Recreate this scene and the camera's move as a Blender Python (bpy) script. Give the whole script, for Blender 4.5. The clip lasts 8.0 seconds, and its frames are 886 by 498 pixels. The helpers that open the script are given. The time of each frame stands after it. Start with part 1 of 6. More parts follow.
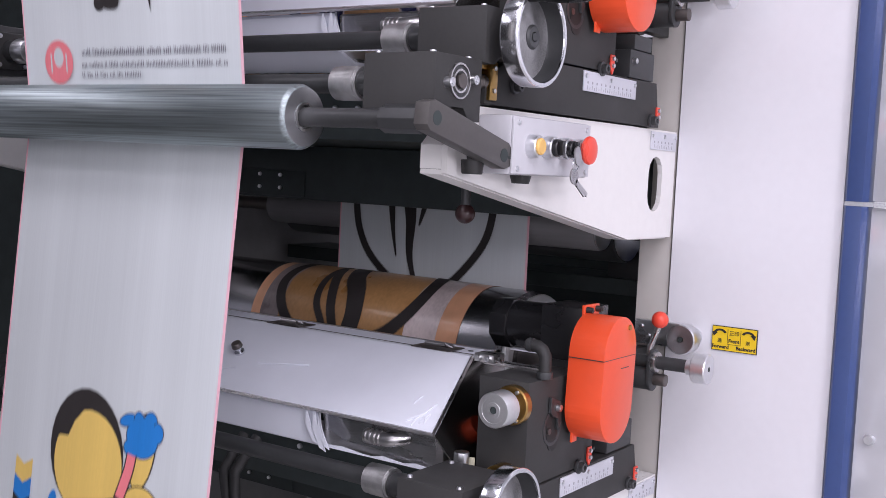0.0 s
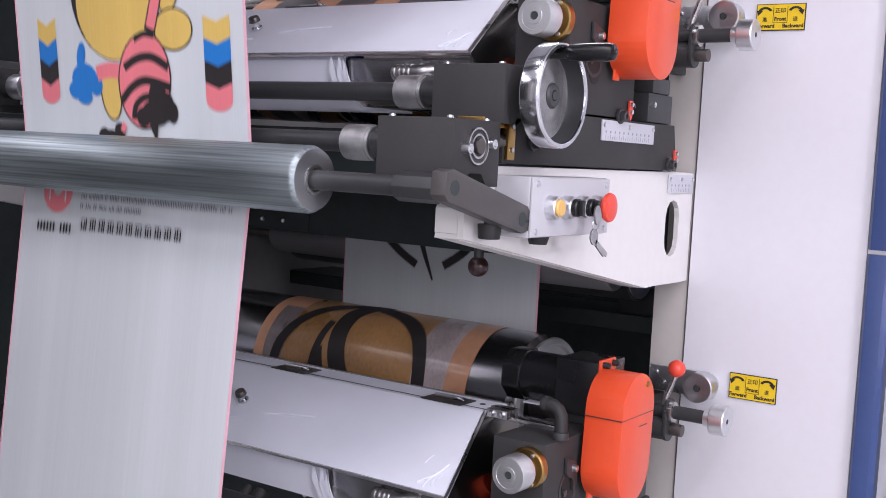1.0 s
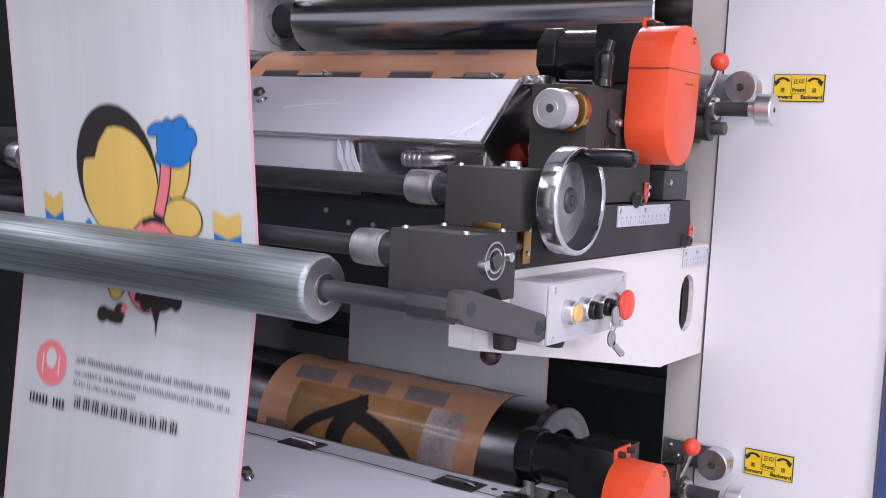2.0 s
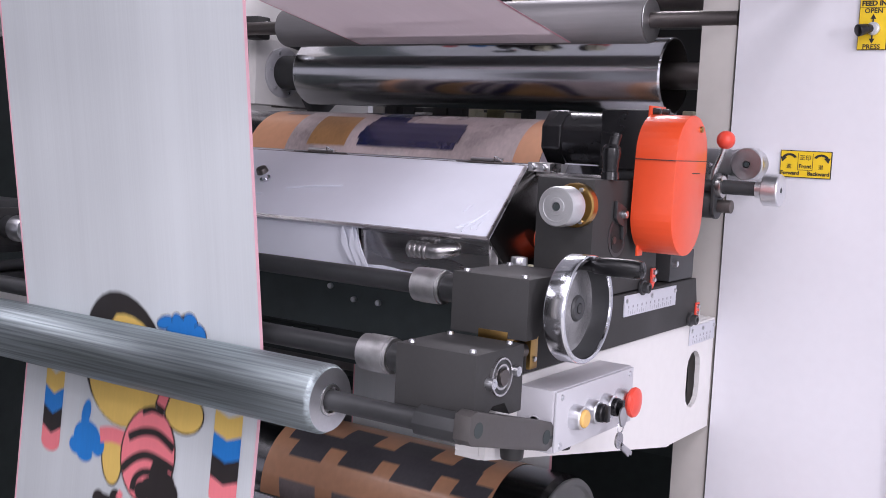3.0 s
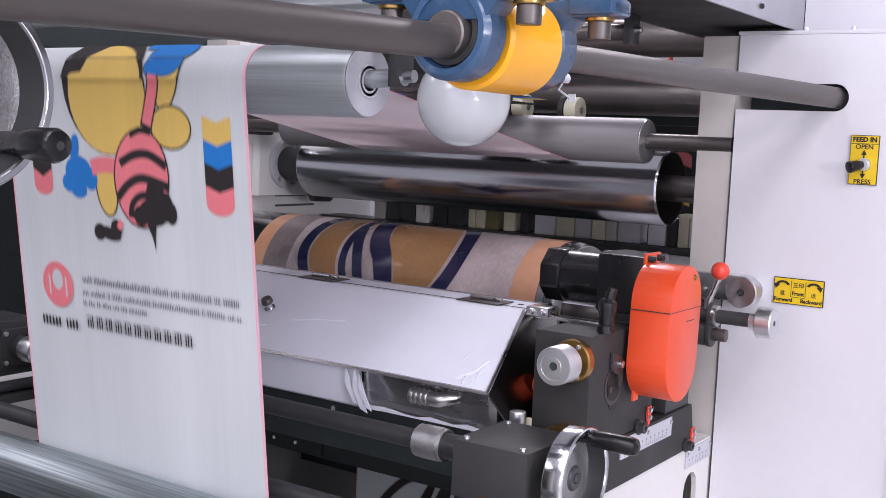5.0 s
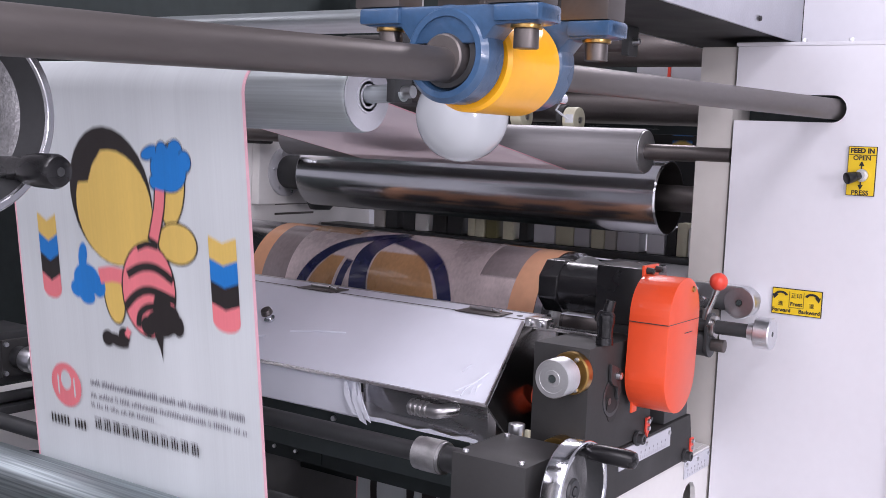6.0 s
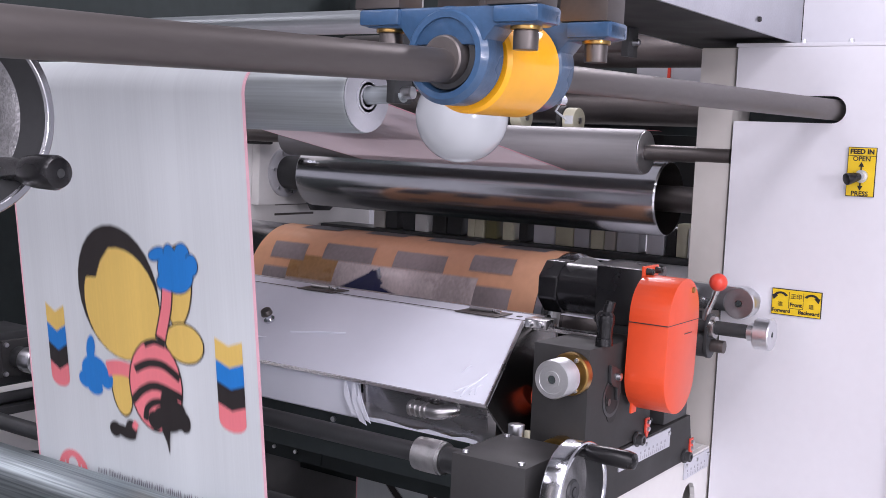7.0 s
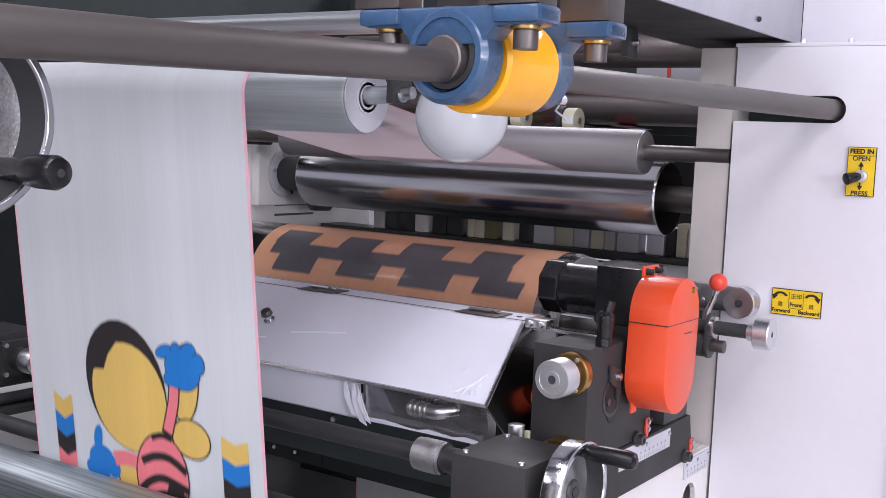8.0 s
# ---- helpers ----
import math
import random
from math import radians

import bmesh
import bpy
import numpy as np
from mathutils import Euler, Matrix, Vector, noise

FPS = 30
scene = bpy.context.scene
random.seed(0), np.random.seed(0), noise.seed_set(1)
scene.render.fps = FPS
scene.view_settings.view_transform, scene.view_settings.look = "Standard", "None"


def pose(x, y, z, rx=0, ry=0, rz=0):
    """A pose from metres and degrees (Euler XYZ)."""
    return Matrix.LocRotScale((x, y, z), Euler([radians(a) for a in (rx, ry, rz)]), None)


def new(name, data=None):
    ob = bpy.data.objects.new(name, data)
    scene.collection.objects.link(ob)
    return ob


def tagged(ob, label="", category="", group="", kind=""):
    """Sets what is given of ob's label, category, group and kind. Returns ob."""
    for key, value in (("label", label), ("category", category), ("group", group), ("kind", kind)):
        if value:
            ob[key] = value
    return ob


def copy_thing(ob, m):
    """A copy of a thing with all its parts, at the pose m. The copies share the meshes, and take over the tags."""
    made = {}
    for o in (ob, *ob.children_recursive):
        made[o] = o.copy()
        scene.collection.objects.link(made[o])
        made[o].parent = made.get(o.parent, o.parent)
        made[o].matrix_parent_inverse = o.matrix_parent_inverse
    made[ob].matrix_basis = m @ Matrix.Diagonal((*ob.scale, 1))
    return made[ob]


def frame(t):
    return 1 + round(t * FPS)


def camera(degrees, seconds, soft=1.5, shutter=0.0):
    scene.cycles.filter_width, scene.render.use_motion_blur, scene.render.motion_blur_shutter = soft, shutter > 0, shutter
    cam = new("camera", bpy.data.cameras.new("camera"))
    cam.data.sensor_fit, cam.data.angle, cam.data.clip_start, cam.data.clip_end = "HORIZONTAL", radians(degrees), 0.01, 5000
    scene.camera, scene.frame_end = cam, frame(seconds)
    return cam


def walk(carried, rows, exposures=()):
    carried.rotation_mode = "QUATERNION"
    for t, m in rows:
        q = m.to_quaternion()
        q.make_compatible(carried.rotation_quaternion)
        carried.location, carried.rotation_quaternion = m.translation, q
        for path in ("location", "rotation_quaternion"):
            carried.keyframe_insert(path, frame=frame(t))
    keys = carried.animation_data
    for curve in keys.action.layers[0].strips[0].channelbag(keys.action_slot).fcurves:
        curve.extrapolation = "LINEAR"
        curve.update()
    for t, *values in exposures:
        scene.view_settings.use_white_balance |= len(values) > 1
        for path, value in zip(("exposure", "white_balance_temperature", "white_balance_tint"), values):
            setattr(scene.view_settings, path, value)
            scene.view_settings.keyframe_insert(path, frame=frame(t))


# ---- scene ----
cam = camera(43.55, 8.0, 0.85, 0.18)
PATH = [
    (0, pose(0.9456, -2.2506, 1.3575) @ pose(0, 0, 0, 0, 0, 34.361) @ pose(0, 0, 0, 85.816) @ pose(0, 0, 0, 0, 0, 2.803)),
    (0.5, pose(0.9083, -2.2267, 1.4062) @ pose(0, 0, 0, 0, 0, 34.240) @ pose(0, 0, 0, 85.448) @ pose(0, 0, 0, 0, 0, 2.846)),
    (1, pose(0.8736, -2.2061, 1.4683) @ pose(0, 0, 0, 0, 0, 34.131) @ pose(0, 0, 0, 85.170) @ pose(0, 0, 0, 0, 0, 2.942)),
    (1.5, pose(0.8377, -2.1855, 1.5517) @ pose(0, 0, 0, 0, 0, 34.002) @ pose(0, 0, 0, 84.743) @ pose(0, 0, 0, 0, 0, 2.986)),
    (3, pose(0.7822, -2.1542, 1.7921) @ pose(0, 0, 0, 0, 0, 34.029) @ pose(0, 0, 0, 84.278) @ pose(0, 0, 0, 0, 0, 2.718)),
    (3.5, pose(0.7758, -2.1541, 1.8610) @ pose(0, 0, 0, 0, 0, 34.027) @ pose(0, 0, 0, 84.209) @ pose(0, 0, 0, 0, 0, 2.675)),
    (4, pose(0.7747, -2.1577, 1.9280) @ pose(0, 0, 0, 0, 0, 34.064) @ pose(0, 0, 0, 84.243) @ pose(0, 0, 0, 0, 0, 2.626)),
    (4.5, pose(0.7814, -2.1683, 1.9959) @ pose(0, 0, 0, 0, 0, 34.136) @ pose(0, 0, 0, 84.254) @ pose(0, 0, 0, 0, 0, 2.531)),
    (5, pose(0.7890, -2.1769, 2.0465) @ pose(0, 0, 0, 0, 0, 34.181) @ pose(0, 0, 0, 84.216) @ pose(0, 0, 0, 0, 0, 2.475)),
    (6.5, pose(0.7925, -2.1802, 2.0648) @ pose(0, 0, 0, 0, 0, 34.176) @ pose(0, 0, 0, 84.368) @ pose(0, 0, 0, 0, 0, 2.411)),
    (7, pose(0.7929, -2.1805, 2.0649) @ pose(0, 0, 0, 0, 0, 34.183) @ pose(0, 0, 0, 84.345) @ pose(0, 0, 0, 0, 0, 2.440)),
    (7.5, pose(0.7930, -2.1806, 2.0648) @ pose(0, 0, 0, 0, 0, 34.183) @ pose(0, 0, 0, 84.346) @ pose(0, 0, 0, 0, 0, 2.437)),
    (8, pose(0.7929, -2.1808, 2.0642) @ pose(0, 0, 0, 0, 0, 34.176) @ pose(0, 0, 0, 84.376) @ pose(0, 0, 0, 0, 0, 2.383)),
]
walk(cam, PATH)

# ---- light ----
world = bpy.data.worlds.new("hall_air")
scene.world = world
world.use_nodes = True
bg = world.node_tree.nodes["Background"]
bg.inputs[0].default_value = (0.80, 0.83, 1.0, 1)
bg.inputs[1].default_value = 0.25
scene.view_settings.exposure = 0.0


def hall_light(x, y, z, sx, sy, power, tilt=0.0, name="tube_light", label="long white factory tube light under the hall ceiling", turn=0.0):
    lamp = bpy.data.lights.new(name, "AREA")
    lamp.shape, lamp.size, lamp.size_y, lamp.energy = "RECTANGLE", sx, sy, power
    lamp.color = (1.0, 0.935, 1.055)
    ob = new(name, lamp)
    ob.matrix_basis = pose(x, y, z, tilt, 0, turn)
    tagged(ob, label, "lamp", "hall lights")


for lx, power in ((-3.2, 26), (-0.6, 47), (2.0, 50), (4.6, 84)):
    for ly in (-4.6, -2.4):
        hall_light(lx, ly, 4.1, 1.1, 1.6, power)
# strong unseen lamp added behind the press to brighten the print cylinders
hall_light(-0.6, 1.9, 4.1, 3.0, 0.5, 170)
# unseen south window light, added to brighten the inside of the press
hall_light(2.2, -6.85, 2.5, 6.0, 2.2, 85, 90, "unseen_window_light", "light added in an unseen south window band to brighten the press")
# side light placed by the toggle's shadow; the east window itself is unseen
hall_light(6.9, -4.4, 2.6, 0.9, 1.2, 178, 90, "unseen_window_light", "daylight in the tall east window", 90)

# ---- materials ----


def mat(name, color, rough=0.5, metal=0.0, vary=0.08, grain=30.0, bump=0.05, stretch=(1, 1, 1), fine=0.0, coat=0.0):
    m = bpy.data.materials.new(name)
    m.use_nodes = True
    n, l = m.node_tree.nodes, m.node_tree.links
    b = n["Principled BSDF"]
    b.inputs["Metallic"].default_value = metal
    b.inputs["Coat Weight"].default_value = coat
    tc, mp = n.new("ShaderNodeTexCoord"), n.new("ShaderNodeMapping")
    mp.inputs["Scale"].default_value = stretch
    l.new(tc.outputs["Object"], mp.inputs[0])
    big, small = n.new("ShaderNodeTexNoise"), n.new("ShaderNodeTexNoise")
    big.inputs["Scale"].default_value, big.inputs["Detail"].default_value = grain * 0.15, 4
    small.inputs["Scale"].default_value, small.inputs["Detail"].default_value = grain * 4, 3
    for t in (big, small):
        l.new(mp.outputs[0], t.inputs["Vector"])
    ramp = n.new("ShaderNodeMapRange")
    ramp.inputs[1].default_value, ramp.inputs[2].default_value = 0.3, 0.7
    ramp.inputs[3].default_value, ramp.inputs[4].default_value = 1 - vary, 1 + vary
    mixn = n.new("ShaderNodeMath")
    mixn.operation = "MULTIPLY_ADD"
    l.new(small.outputs[0], mixn.inputs[0])
    mixn.inputs[1].default_value = 0.35 + fine
    l.new(big.outputs[0], mixn.inputs[2])
    sub = n.new("ShaderNodeMath")
    sub.operation = "SUBTRACT"
    sub.inputs[1].default_value = (0.35 + fine) * 0.5
    l.new(mixn.outputs[0], sub.inputs[0])
    l.new(sub.outputs[0], ramp.inputs[0])
    hsv = n.new("ShaderNodeHueSaturation")
    hsv.inputs["Color"].default_value = (*color, 1)
    l.new(ramp.outputs[0], hsv.inputs["Value"])
    l.new(hsv.outputs[0], b.inputs["Base Color"])
    rr = n.new("ShaderNodeMapRange")
    rr.inputs[1].default_value, rr.inputs[2].default_value = 0.3, 0.7
    rr.inputs[3].default_value, rr.inputs[4].default_value = max(0.02, rough * 0.8), min(1, rough * 1.25)
    l.new(big.outputs[0], rr.inputs[0])
    l.new(rr.outputs[0], b.inputs["Roughness"])
    if bump:
        bp = n.new("ShaderNodeBump")
        bp.inputs["Strength"].default_value, bp.inputs["Distance"].default_value = bump, 0.002
        l.new(sub.outputs[0], bp.inputs["Height"])
        l.new(bp.outputs[0], b.inputs["Normal"])
    return m


WHITE = mat("white_paint", (0.71, 0.71, 0.745), 0.38, 0, 0.03, 12, 0.03, coat=0.2)
CREAM = mat("cream_paint", (0.74, 0.73, 0.715), 0.4, 0, 0.04, 14, 0.04)
BEIGE = mat("beige_paint", (0.50, 0.48, 0.45), 0.5, 0, 0.06, 10, 0.05)
BLUE = mat("blue_paint", (0.035, 0.065, 0.19), 0.35, 0, 0.08, 20, 0.05)
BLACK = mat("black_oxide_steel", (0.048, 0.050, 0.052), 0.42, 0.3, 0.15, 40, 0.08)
GREY = mat("dark_grey_coating", (0.042, 0.042, 0.042), 0.6, 0.0, 0.1, 40, 0.08)
PLASTIC = mat("black_plastic", (0.008, 0.008, 0.009), 0.27, 0, 0.1, 60, 0.04)
ARMGREY = mat("mid_grey_steel", (0.085, 0.08, 0.078), 0.42, 0.3, 0.12, 40, 0.08)
# one dark colour for dark painted parts and for shade in gaps and holes
DARK_AND_SHADE = mat("dark_paint_and_shade", (0.038, 0.048, 0.048), 0.48, 0, 0.25, 8, 0.05)
ORANGE = mat("orange_paint", (0.78, 0.082, 0.024), 0.36, 0, 0.05, 15, 0.04, coat=0.15)
RED = mat("red_plastic", (0.80, 0.075, 0.045), 0.3, 0, 0.04, 30, 0.02)
YELLOW = mat("yellow_guard_paint", (0.95, 0.44, 0.012), 0.35, 0, 0.08, 25, 0.05, coat=0.2)
LABEL_Y = mat("yellow_label", (0.80, 0.55, 0.015), 0.4, 0, 0.03, 30, 0.0)
INK = mat("black_ink", (0.015, 0.015, 0.015), 0.6, 0, 0.1, 80, 0.0)
CASTBLUE = mat("blue_cast_iron", (0.033, 0.082, 0.165), 0.3, 0, 0.25, 45, 0.4, coat=0.3)
CHROME = mat("polished_chrome", (0.74, 0.75, 0.78), 0.15, 1, 0.04, 8, 0.0)
DRUM = mat("ground_steel_roll", (0.42, 0.42, 0.44), 0.2, 1, 0.12, 10, 0.02, (0.4, 3, 3))
STEEL = mat("brushed_stainless", (0.55, 0.54, 0.54), 0.28, 1, 0.15, 25, 0.06, (1, 8, 8))
ALU = mat("turned_aluminium", (0.70, 0.71, 0.73), 0.3, 1, 0.08, 40, 0.08)
ALUROLL = mat("anodised_aluminium_roll", (0.50, 0.545, 0.555), 0.44, 0.9, 0.16, 70, 0.06, (0.02, 1, 1), 0.3)
FRONTROLL = mat("streaked_aluminium_roll", (0.40, 0.46, 0.475), 0.42, 1, 0.38, 60, 0.06, (0.015, 1, 1), 0.6)
_n, _l = FRONTROLL.node_tree.nodes, FRONTROLL.node_tree.links
_t = _n.new("ShaderNodeTangent")
_t.direction_type, _t.axis = "RADIAL", "X"
_n["Principled BSDF"].inputs["Anisotropic"].default_value = 0.85
_l.new(_t.outputs[0], _n["Principled BSDF"].inputs["Tangent"])
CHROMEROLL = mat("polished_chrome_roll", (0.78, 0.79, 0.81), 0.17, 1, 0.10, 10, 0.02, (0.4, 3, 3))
GREYROLL = mat("worn_grey_roll_cover", (0.215, 0.21, 0.215), 0.5, 0.2, 0.14, 40, 0.05, (0.05, 1, 1))
DISC = mat("faced_aluminium_disc", (0.64, 0.65, 0.655), 0.38, 0.9, 0.08, 60, 0.06)
KNURL = mat("knurled_aluminium", (0.50, 0.50, 0.50), 0.38, 1, 0.2, 320, 0.7)
GALV = mat("galvanised_sheet", (0.60, 0.61, 0.64), 0.35, 1, 0.12, 60, 0.06)
SHAFT = mat("grey_steel_shaft", (0.15, 0.136, 0.13), 0.44, 0.85, 0.1, 60, 0.05, (1, 0.2, 1))
BRASS = mat("brass", (0.46, 0.29, 0.10), 0.3, 1, 0.12, 40, 0.05)
FILM = mat("lilac_protective_film", (0.76, 0.785, 0.86), 0.45, 0, 0.03, 6, 0.16, coat=0.05)
PAPER = mat("white_woven_paper", (0.61, 0.65, 0.665), 0.55, 0, 0.06, 90, 0.02, (1, 0.02, 0.012))
PAPER_BACK = mat("unprinted_paper_underside", (0.74, 0.69, 0.71), 0.55, 0, 0.08, 30, 0.08, (1, 0.05, 0.05))
# stainless copy with a dark reflection put into its base colour
DARKENED_STEEL = mat("stainless_with_dark_reflection", (0.24, 0.235, 0.23), 0.22, 1, 0.15, 25, 0.06, (8, 1, 1))
for _m in (GREY, DARK_AND_SHADE):
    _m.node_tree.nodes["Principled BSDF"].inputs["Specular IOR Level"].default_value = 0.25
FILM.node_tree.nodes["Principled BSDF"].inputs["Specular IOR Level"].default_value = 0.22
_n, _l = PAPER_BACK.node_tree.nodes, PAPER_BACK.node_tree.links
_t, _m = _n.new("ShaderNodeBsdfTranslucent"), _n.new("ShaderNodeMixShader")
_t.inputs[0].default_value = (0.80, 0.74, 0.76, 1)
_m.inputs[0].default_value = 0.5
_l.new(_n["Principled BSDF"].outputs[0], _m.inputs[1])
_l.new(_t.outputs[0], _m.inputs[2])
_l.new(_m.outputs[0], _n["Material Output"].inputs[0])
PINK_EDGE = mat("pink_selvedge", (0.80, 0.46, 0.53), 0.6, 0, 0.05, 60, 0.0)
INK_Y = mat("yellow_ink", (0.76, 0.53, 0.14), 0.6, 0, 0.07, 60, 0.0, (1, 1, 0.1))
INK_B = mat("blue_ink", (0.015, 0.20, 0.60), 0.6, 0, 0.08, 60, 0.0, (1, 1, 0.1))
INK_P = mat("pink_ink", (0.84, 0.22, 0.25), 0.6, 0, 0.06, 60, 0.0, (1, 1, 0.1))
INK_K = mat("dark_ink", (0.022, 0.018, 0.018), 0.6, 0, 0.1, 60, 0.0, (1, 1, 0.1))
INK_G = mat("faint_grey_ink", (0.24, 0.24, 0.27), 0.6, 0, 0.2, 120, 0.0)
TAN = mat("tan_photopolymer", (0.70, 0.37, 0.215), 0.32, 0, 0.12, 15, 0.05, coat=0.3)
OCHRE = mat("ochre_photopolymer", (0.40, 0.215, 0.085), 0.3, 0, 0.36, 34, 0.05, coat=0.3)
PALE = mat("pale_inked_photopolymer", (0.54, 0.46, 0.45), 0.3, 0, 0.40, 40, 0.05, coat=0.3)
SLATE = mat("slate_plate_backing", (0.10, 0.095, 0.105), 0.34, 0, 0.25, 34, 0.05, coat=0.2)
PLATE_GREY = mat("grey_inked_photopolymer", (0.25, 0.21, 0.21), 0.32, 0, 0.32, 34, 0.05, coat=0.3)
NAVY = mat("wet_navy_ink", (0.008, 0.010, 0.060), 0.2, 0, 0.15, 20, 0.03, coat=0.4)
RUBBER = mat("black_rubber", (0.02, 0.02, 0.02), 0.6, 0, 0.15, 60, 0.1)
RULER = mat("etched_aluminium_scale", (0.62, 0.63, 0.68), 0.4, 0.3, 0.05, 60, 0.02)
ETCH = mat("etched_grey_mark", (0.33, 0.33, 0.36), 0.6, 0, 0.2, 120, 0.0)
BOXGREY = mat("light_grey_enamel", (0.52, 0.52, 0.55), 0.4, 0, 0.03, 20, 0.03)
CONCRETE = mat("sealed_concrete", (0.42, 0.42, 0.41), 0.35, 0, 0.15, 3, 0.1)
HALLWALL = mat("hall_wall_paint", (0.62, 0.63, 0.66), 0.7, 0, 0.08, 3, 0.05)
GLOBE = mat("white_plastic_globe", (0.52, 0.55, 0.575), 0.2, 0, 0.03, 10, 0.0, coat=0.5)
IVORY = mat("ivory_nylon", (0.62, 0.60, 0.45), 0.4, 0, 0.08, 30, 0.03)
DOOR = mat("glossy_grey_door", (0.62, 0.63, 0.66), 0.12, 0.3, 0.06, 4, 0.02, coat=0.5)

# ---- helpers for shapes ----


def box(bm, x0, x1, y0, y1, z0, z1, bevel=0.0):
    m = Matrix.Translation(((x0 + x1) / 2, (y0 + y1) / 2, (z0 + z1) / 2)) @ Matrix.Diagonal((x1 - x0, y1 - y0, z1 - z0, 1))
    v = bmesh.ops.create_cube(bm, size=1, matrix=m)["verts"]
    if bevel:
        e = list({e for q in v for e in q.link_edges})
        bmesh.ops.bevel(bm, geom=e, offset=bevel, segments=2, profile=0.6, affect="EDGES")
    return bm


def rod(bm, a, b, r, r2=None, seg=32, bevel=0.0):
    a, b = Vector(a), Vector(b)
    m = Matrix.Translation((a + b) / 2) @ (b - a).to_track_quat("Z", "Y").to_matrix().to_4x4()
    v = bmesh.ops.create_cone(bm, cap_ends=True, segments=seg, radius1=r, radius2=r if r2 is None else r2, depth=(b - a).length, matrix=m)["verts"]
    if bevel:
        e = [e for e in {e for q in v for e in q.link_edges} if len(e.link_faces) == 2 and any(len(f.verts) > 6 for f in e.link_faces)]
        bmesh.ops.bevel(bm, geom=e, offset=bevel, segments=2, profile=0.6, affect="EDGES")
    return bm


def lathe(bm, axis_at, profile, axis="X", seg=48, caps=True):
    """Turns a profile of (along, radius) round an axis through axis_at."""
    rings = []
    ax = Vector(axis_at)
    for s, r in profile:
        ring = []
        for k in range(seg):
            a = 2 * math.pi * k / seg
            c, d = r * math.cos(a), r * math.sin(a)
            ring.append(bm.verts.new(ax + (Vector((s, c, d)) if axis == "X" else Vector((c, s, d)))))
        rings.append(ring)
    for p, q in zip(rings, rings[1:]):
        for k in range(seg):
            j = (k + 1) % seg
            bm.faces.new((p[k], p[j], q[j], q[k]))
    for ring in (rings[0], rings[-1]) if caps else ():
        bm.faces.new(ring)
    bmesh.ops.recalc_face_normals(bm, faces=bm.faces[:])
    return bm


def prism(bm, pts, x0, x1, axis="X", bevel=0.0):
    """A solid with the outline pts: (y, z) along X, (x, z) along Y, or (x, y) along Z."""
    def at(p, s):
        return {"X": (s, p[0], p[1]), "Y": (p[0], s, p[1]), "Z": (p[0], p[1], s)}[axis]
    a = [bm.verts.new(at(p, x0)) for p in pts]
    b = [bm.verts.new(at(p, x1)) for p in pts]
    n = len(pts)
    fs = [bm.faces.new(a), bm.faces.new(b[::-1])] + [bm.faces.new((a[i], b[i], b[(i + 1) % n], a[(i + 1) % n])) for i in range(n)]
    bmesh.ops.recalc_face_normals(bm, faces=fs)
    if bevel:
        e = list({e for f in fs for e in f.edges})
        bmesh.ops.bevel(bm, geom=e, offset=bevel, segments=2, profile=0.6, affect="EDGES")
    return bm


def stadium(cy, cz, w, h, seg=14, tilt=0.0):
    r, out = w / 2, []
    for k in range(2 * seg + 2):
        top = k <= seg
        a = math.pi * (k if top else k - 1) / seg
        y, z = r * math.cos(a), r * math.sin(a) + (h / 2 - r) * (1 if top else -1)
        c, s = math.cos(radians(tilt)), math.sin(radians(tilt))
        out.append((cy + c * y - s * z, cz + s * y + c * z))
    return out


def ring_disc(cy, cz, r, seg=32):
    return [(cy + r * math.cos(2 * math.pi * k / seg), cz + r * math.sin(2 * math.pi * k / seg)) for k in range(seg)]


def tube(bm, pts, r, seg=10):
    """One smooth pipe along the points."""
    pts = [Vector(p) for p in pts]
    tang = [(pts[min(i + 1, len(pts) - 1)] - pts[max(i - 1, 0)]).normalized() for i in range(len(pts))]
    side, prev = tang[0].orthogonal().normalized(), None
    for p, d in zip(pts, tang):
        side = (side - d * side.dot(d)).normalized()
        up = d.cross(side)
        ring = [bm.verts.new(p + (side * math.cos(2 * math.pi * k / seg) + up * math.sin(2 * math.pi * k / seg)) * r) for k in range(seg)]
        if prev:
            for k in range(seg):
                bm.faces.new((prev[k], prev[(k + 1) % seg], ring[(k + 1) % seg], ring[k]))
        else:
            bm.faces.new(ring[::-1])
        prev = ring
    bm.faces.new(prev)
    return bm


def thing(name, at, label, category, group="", kind=""):
    ob = new(name)
    ob.empty_display_size = 0.02
    ob.location = at
    return tagged(ob, label, category, group, kind)


def origin(ob):
    p = Vector(ob.location)
    while ob.parent:
        ob = ob.parent
        p += Vector(ob.location)
    return p


def finish(name, bm, material, smooth):
    me = bpy.data.meshes.new(name)
    bm.to_mesh(me)
    bm.free()
    for m in material if isinstance(material, (list, tuple)) else [material]:
        me.materials.append(m)
    if smooth:
        me.shade_smooth()
        me.set_sharp_from_angle(angle=radians(32))
    return me


def part(name, bm, material, parent, label="", smooth=True):
    me = finish(name, bm, material, smooth)
    me.transform(Matrix.Translation(-origin(parent)))
    ob = new(name, me)
    ob.parent = parent
    return tagged(ob, label)


def solid(name, bm, material, label, category="", group="", kind="", smooth=True):
    return tagged(new(name, finish(name, bm, material, smooth)), label, category, group, kind)


B = bmesh.new


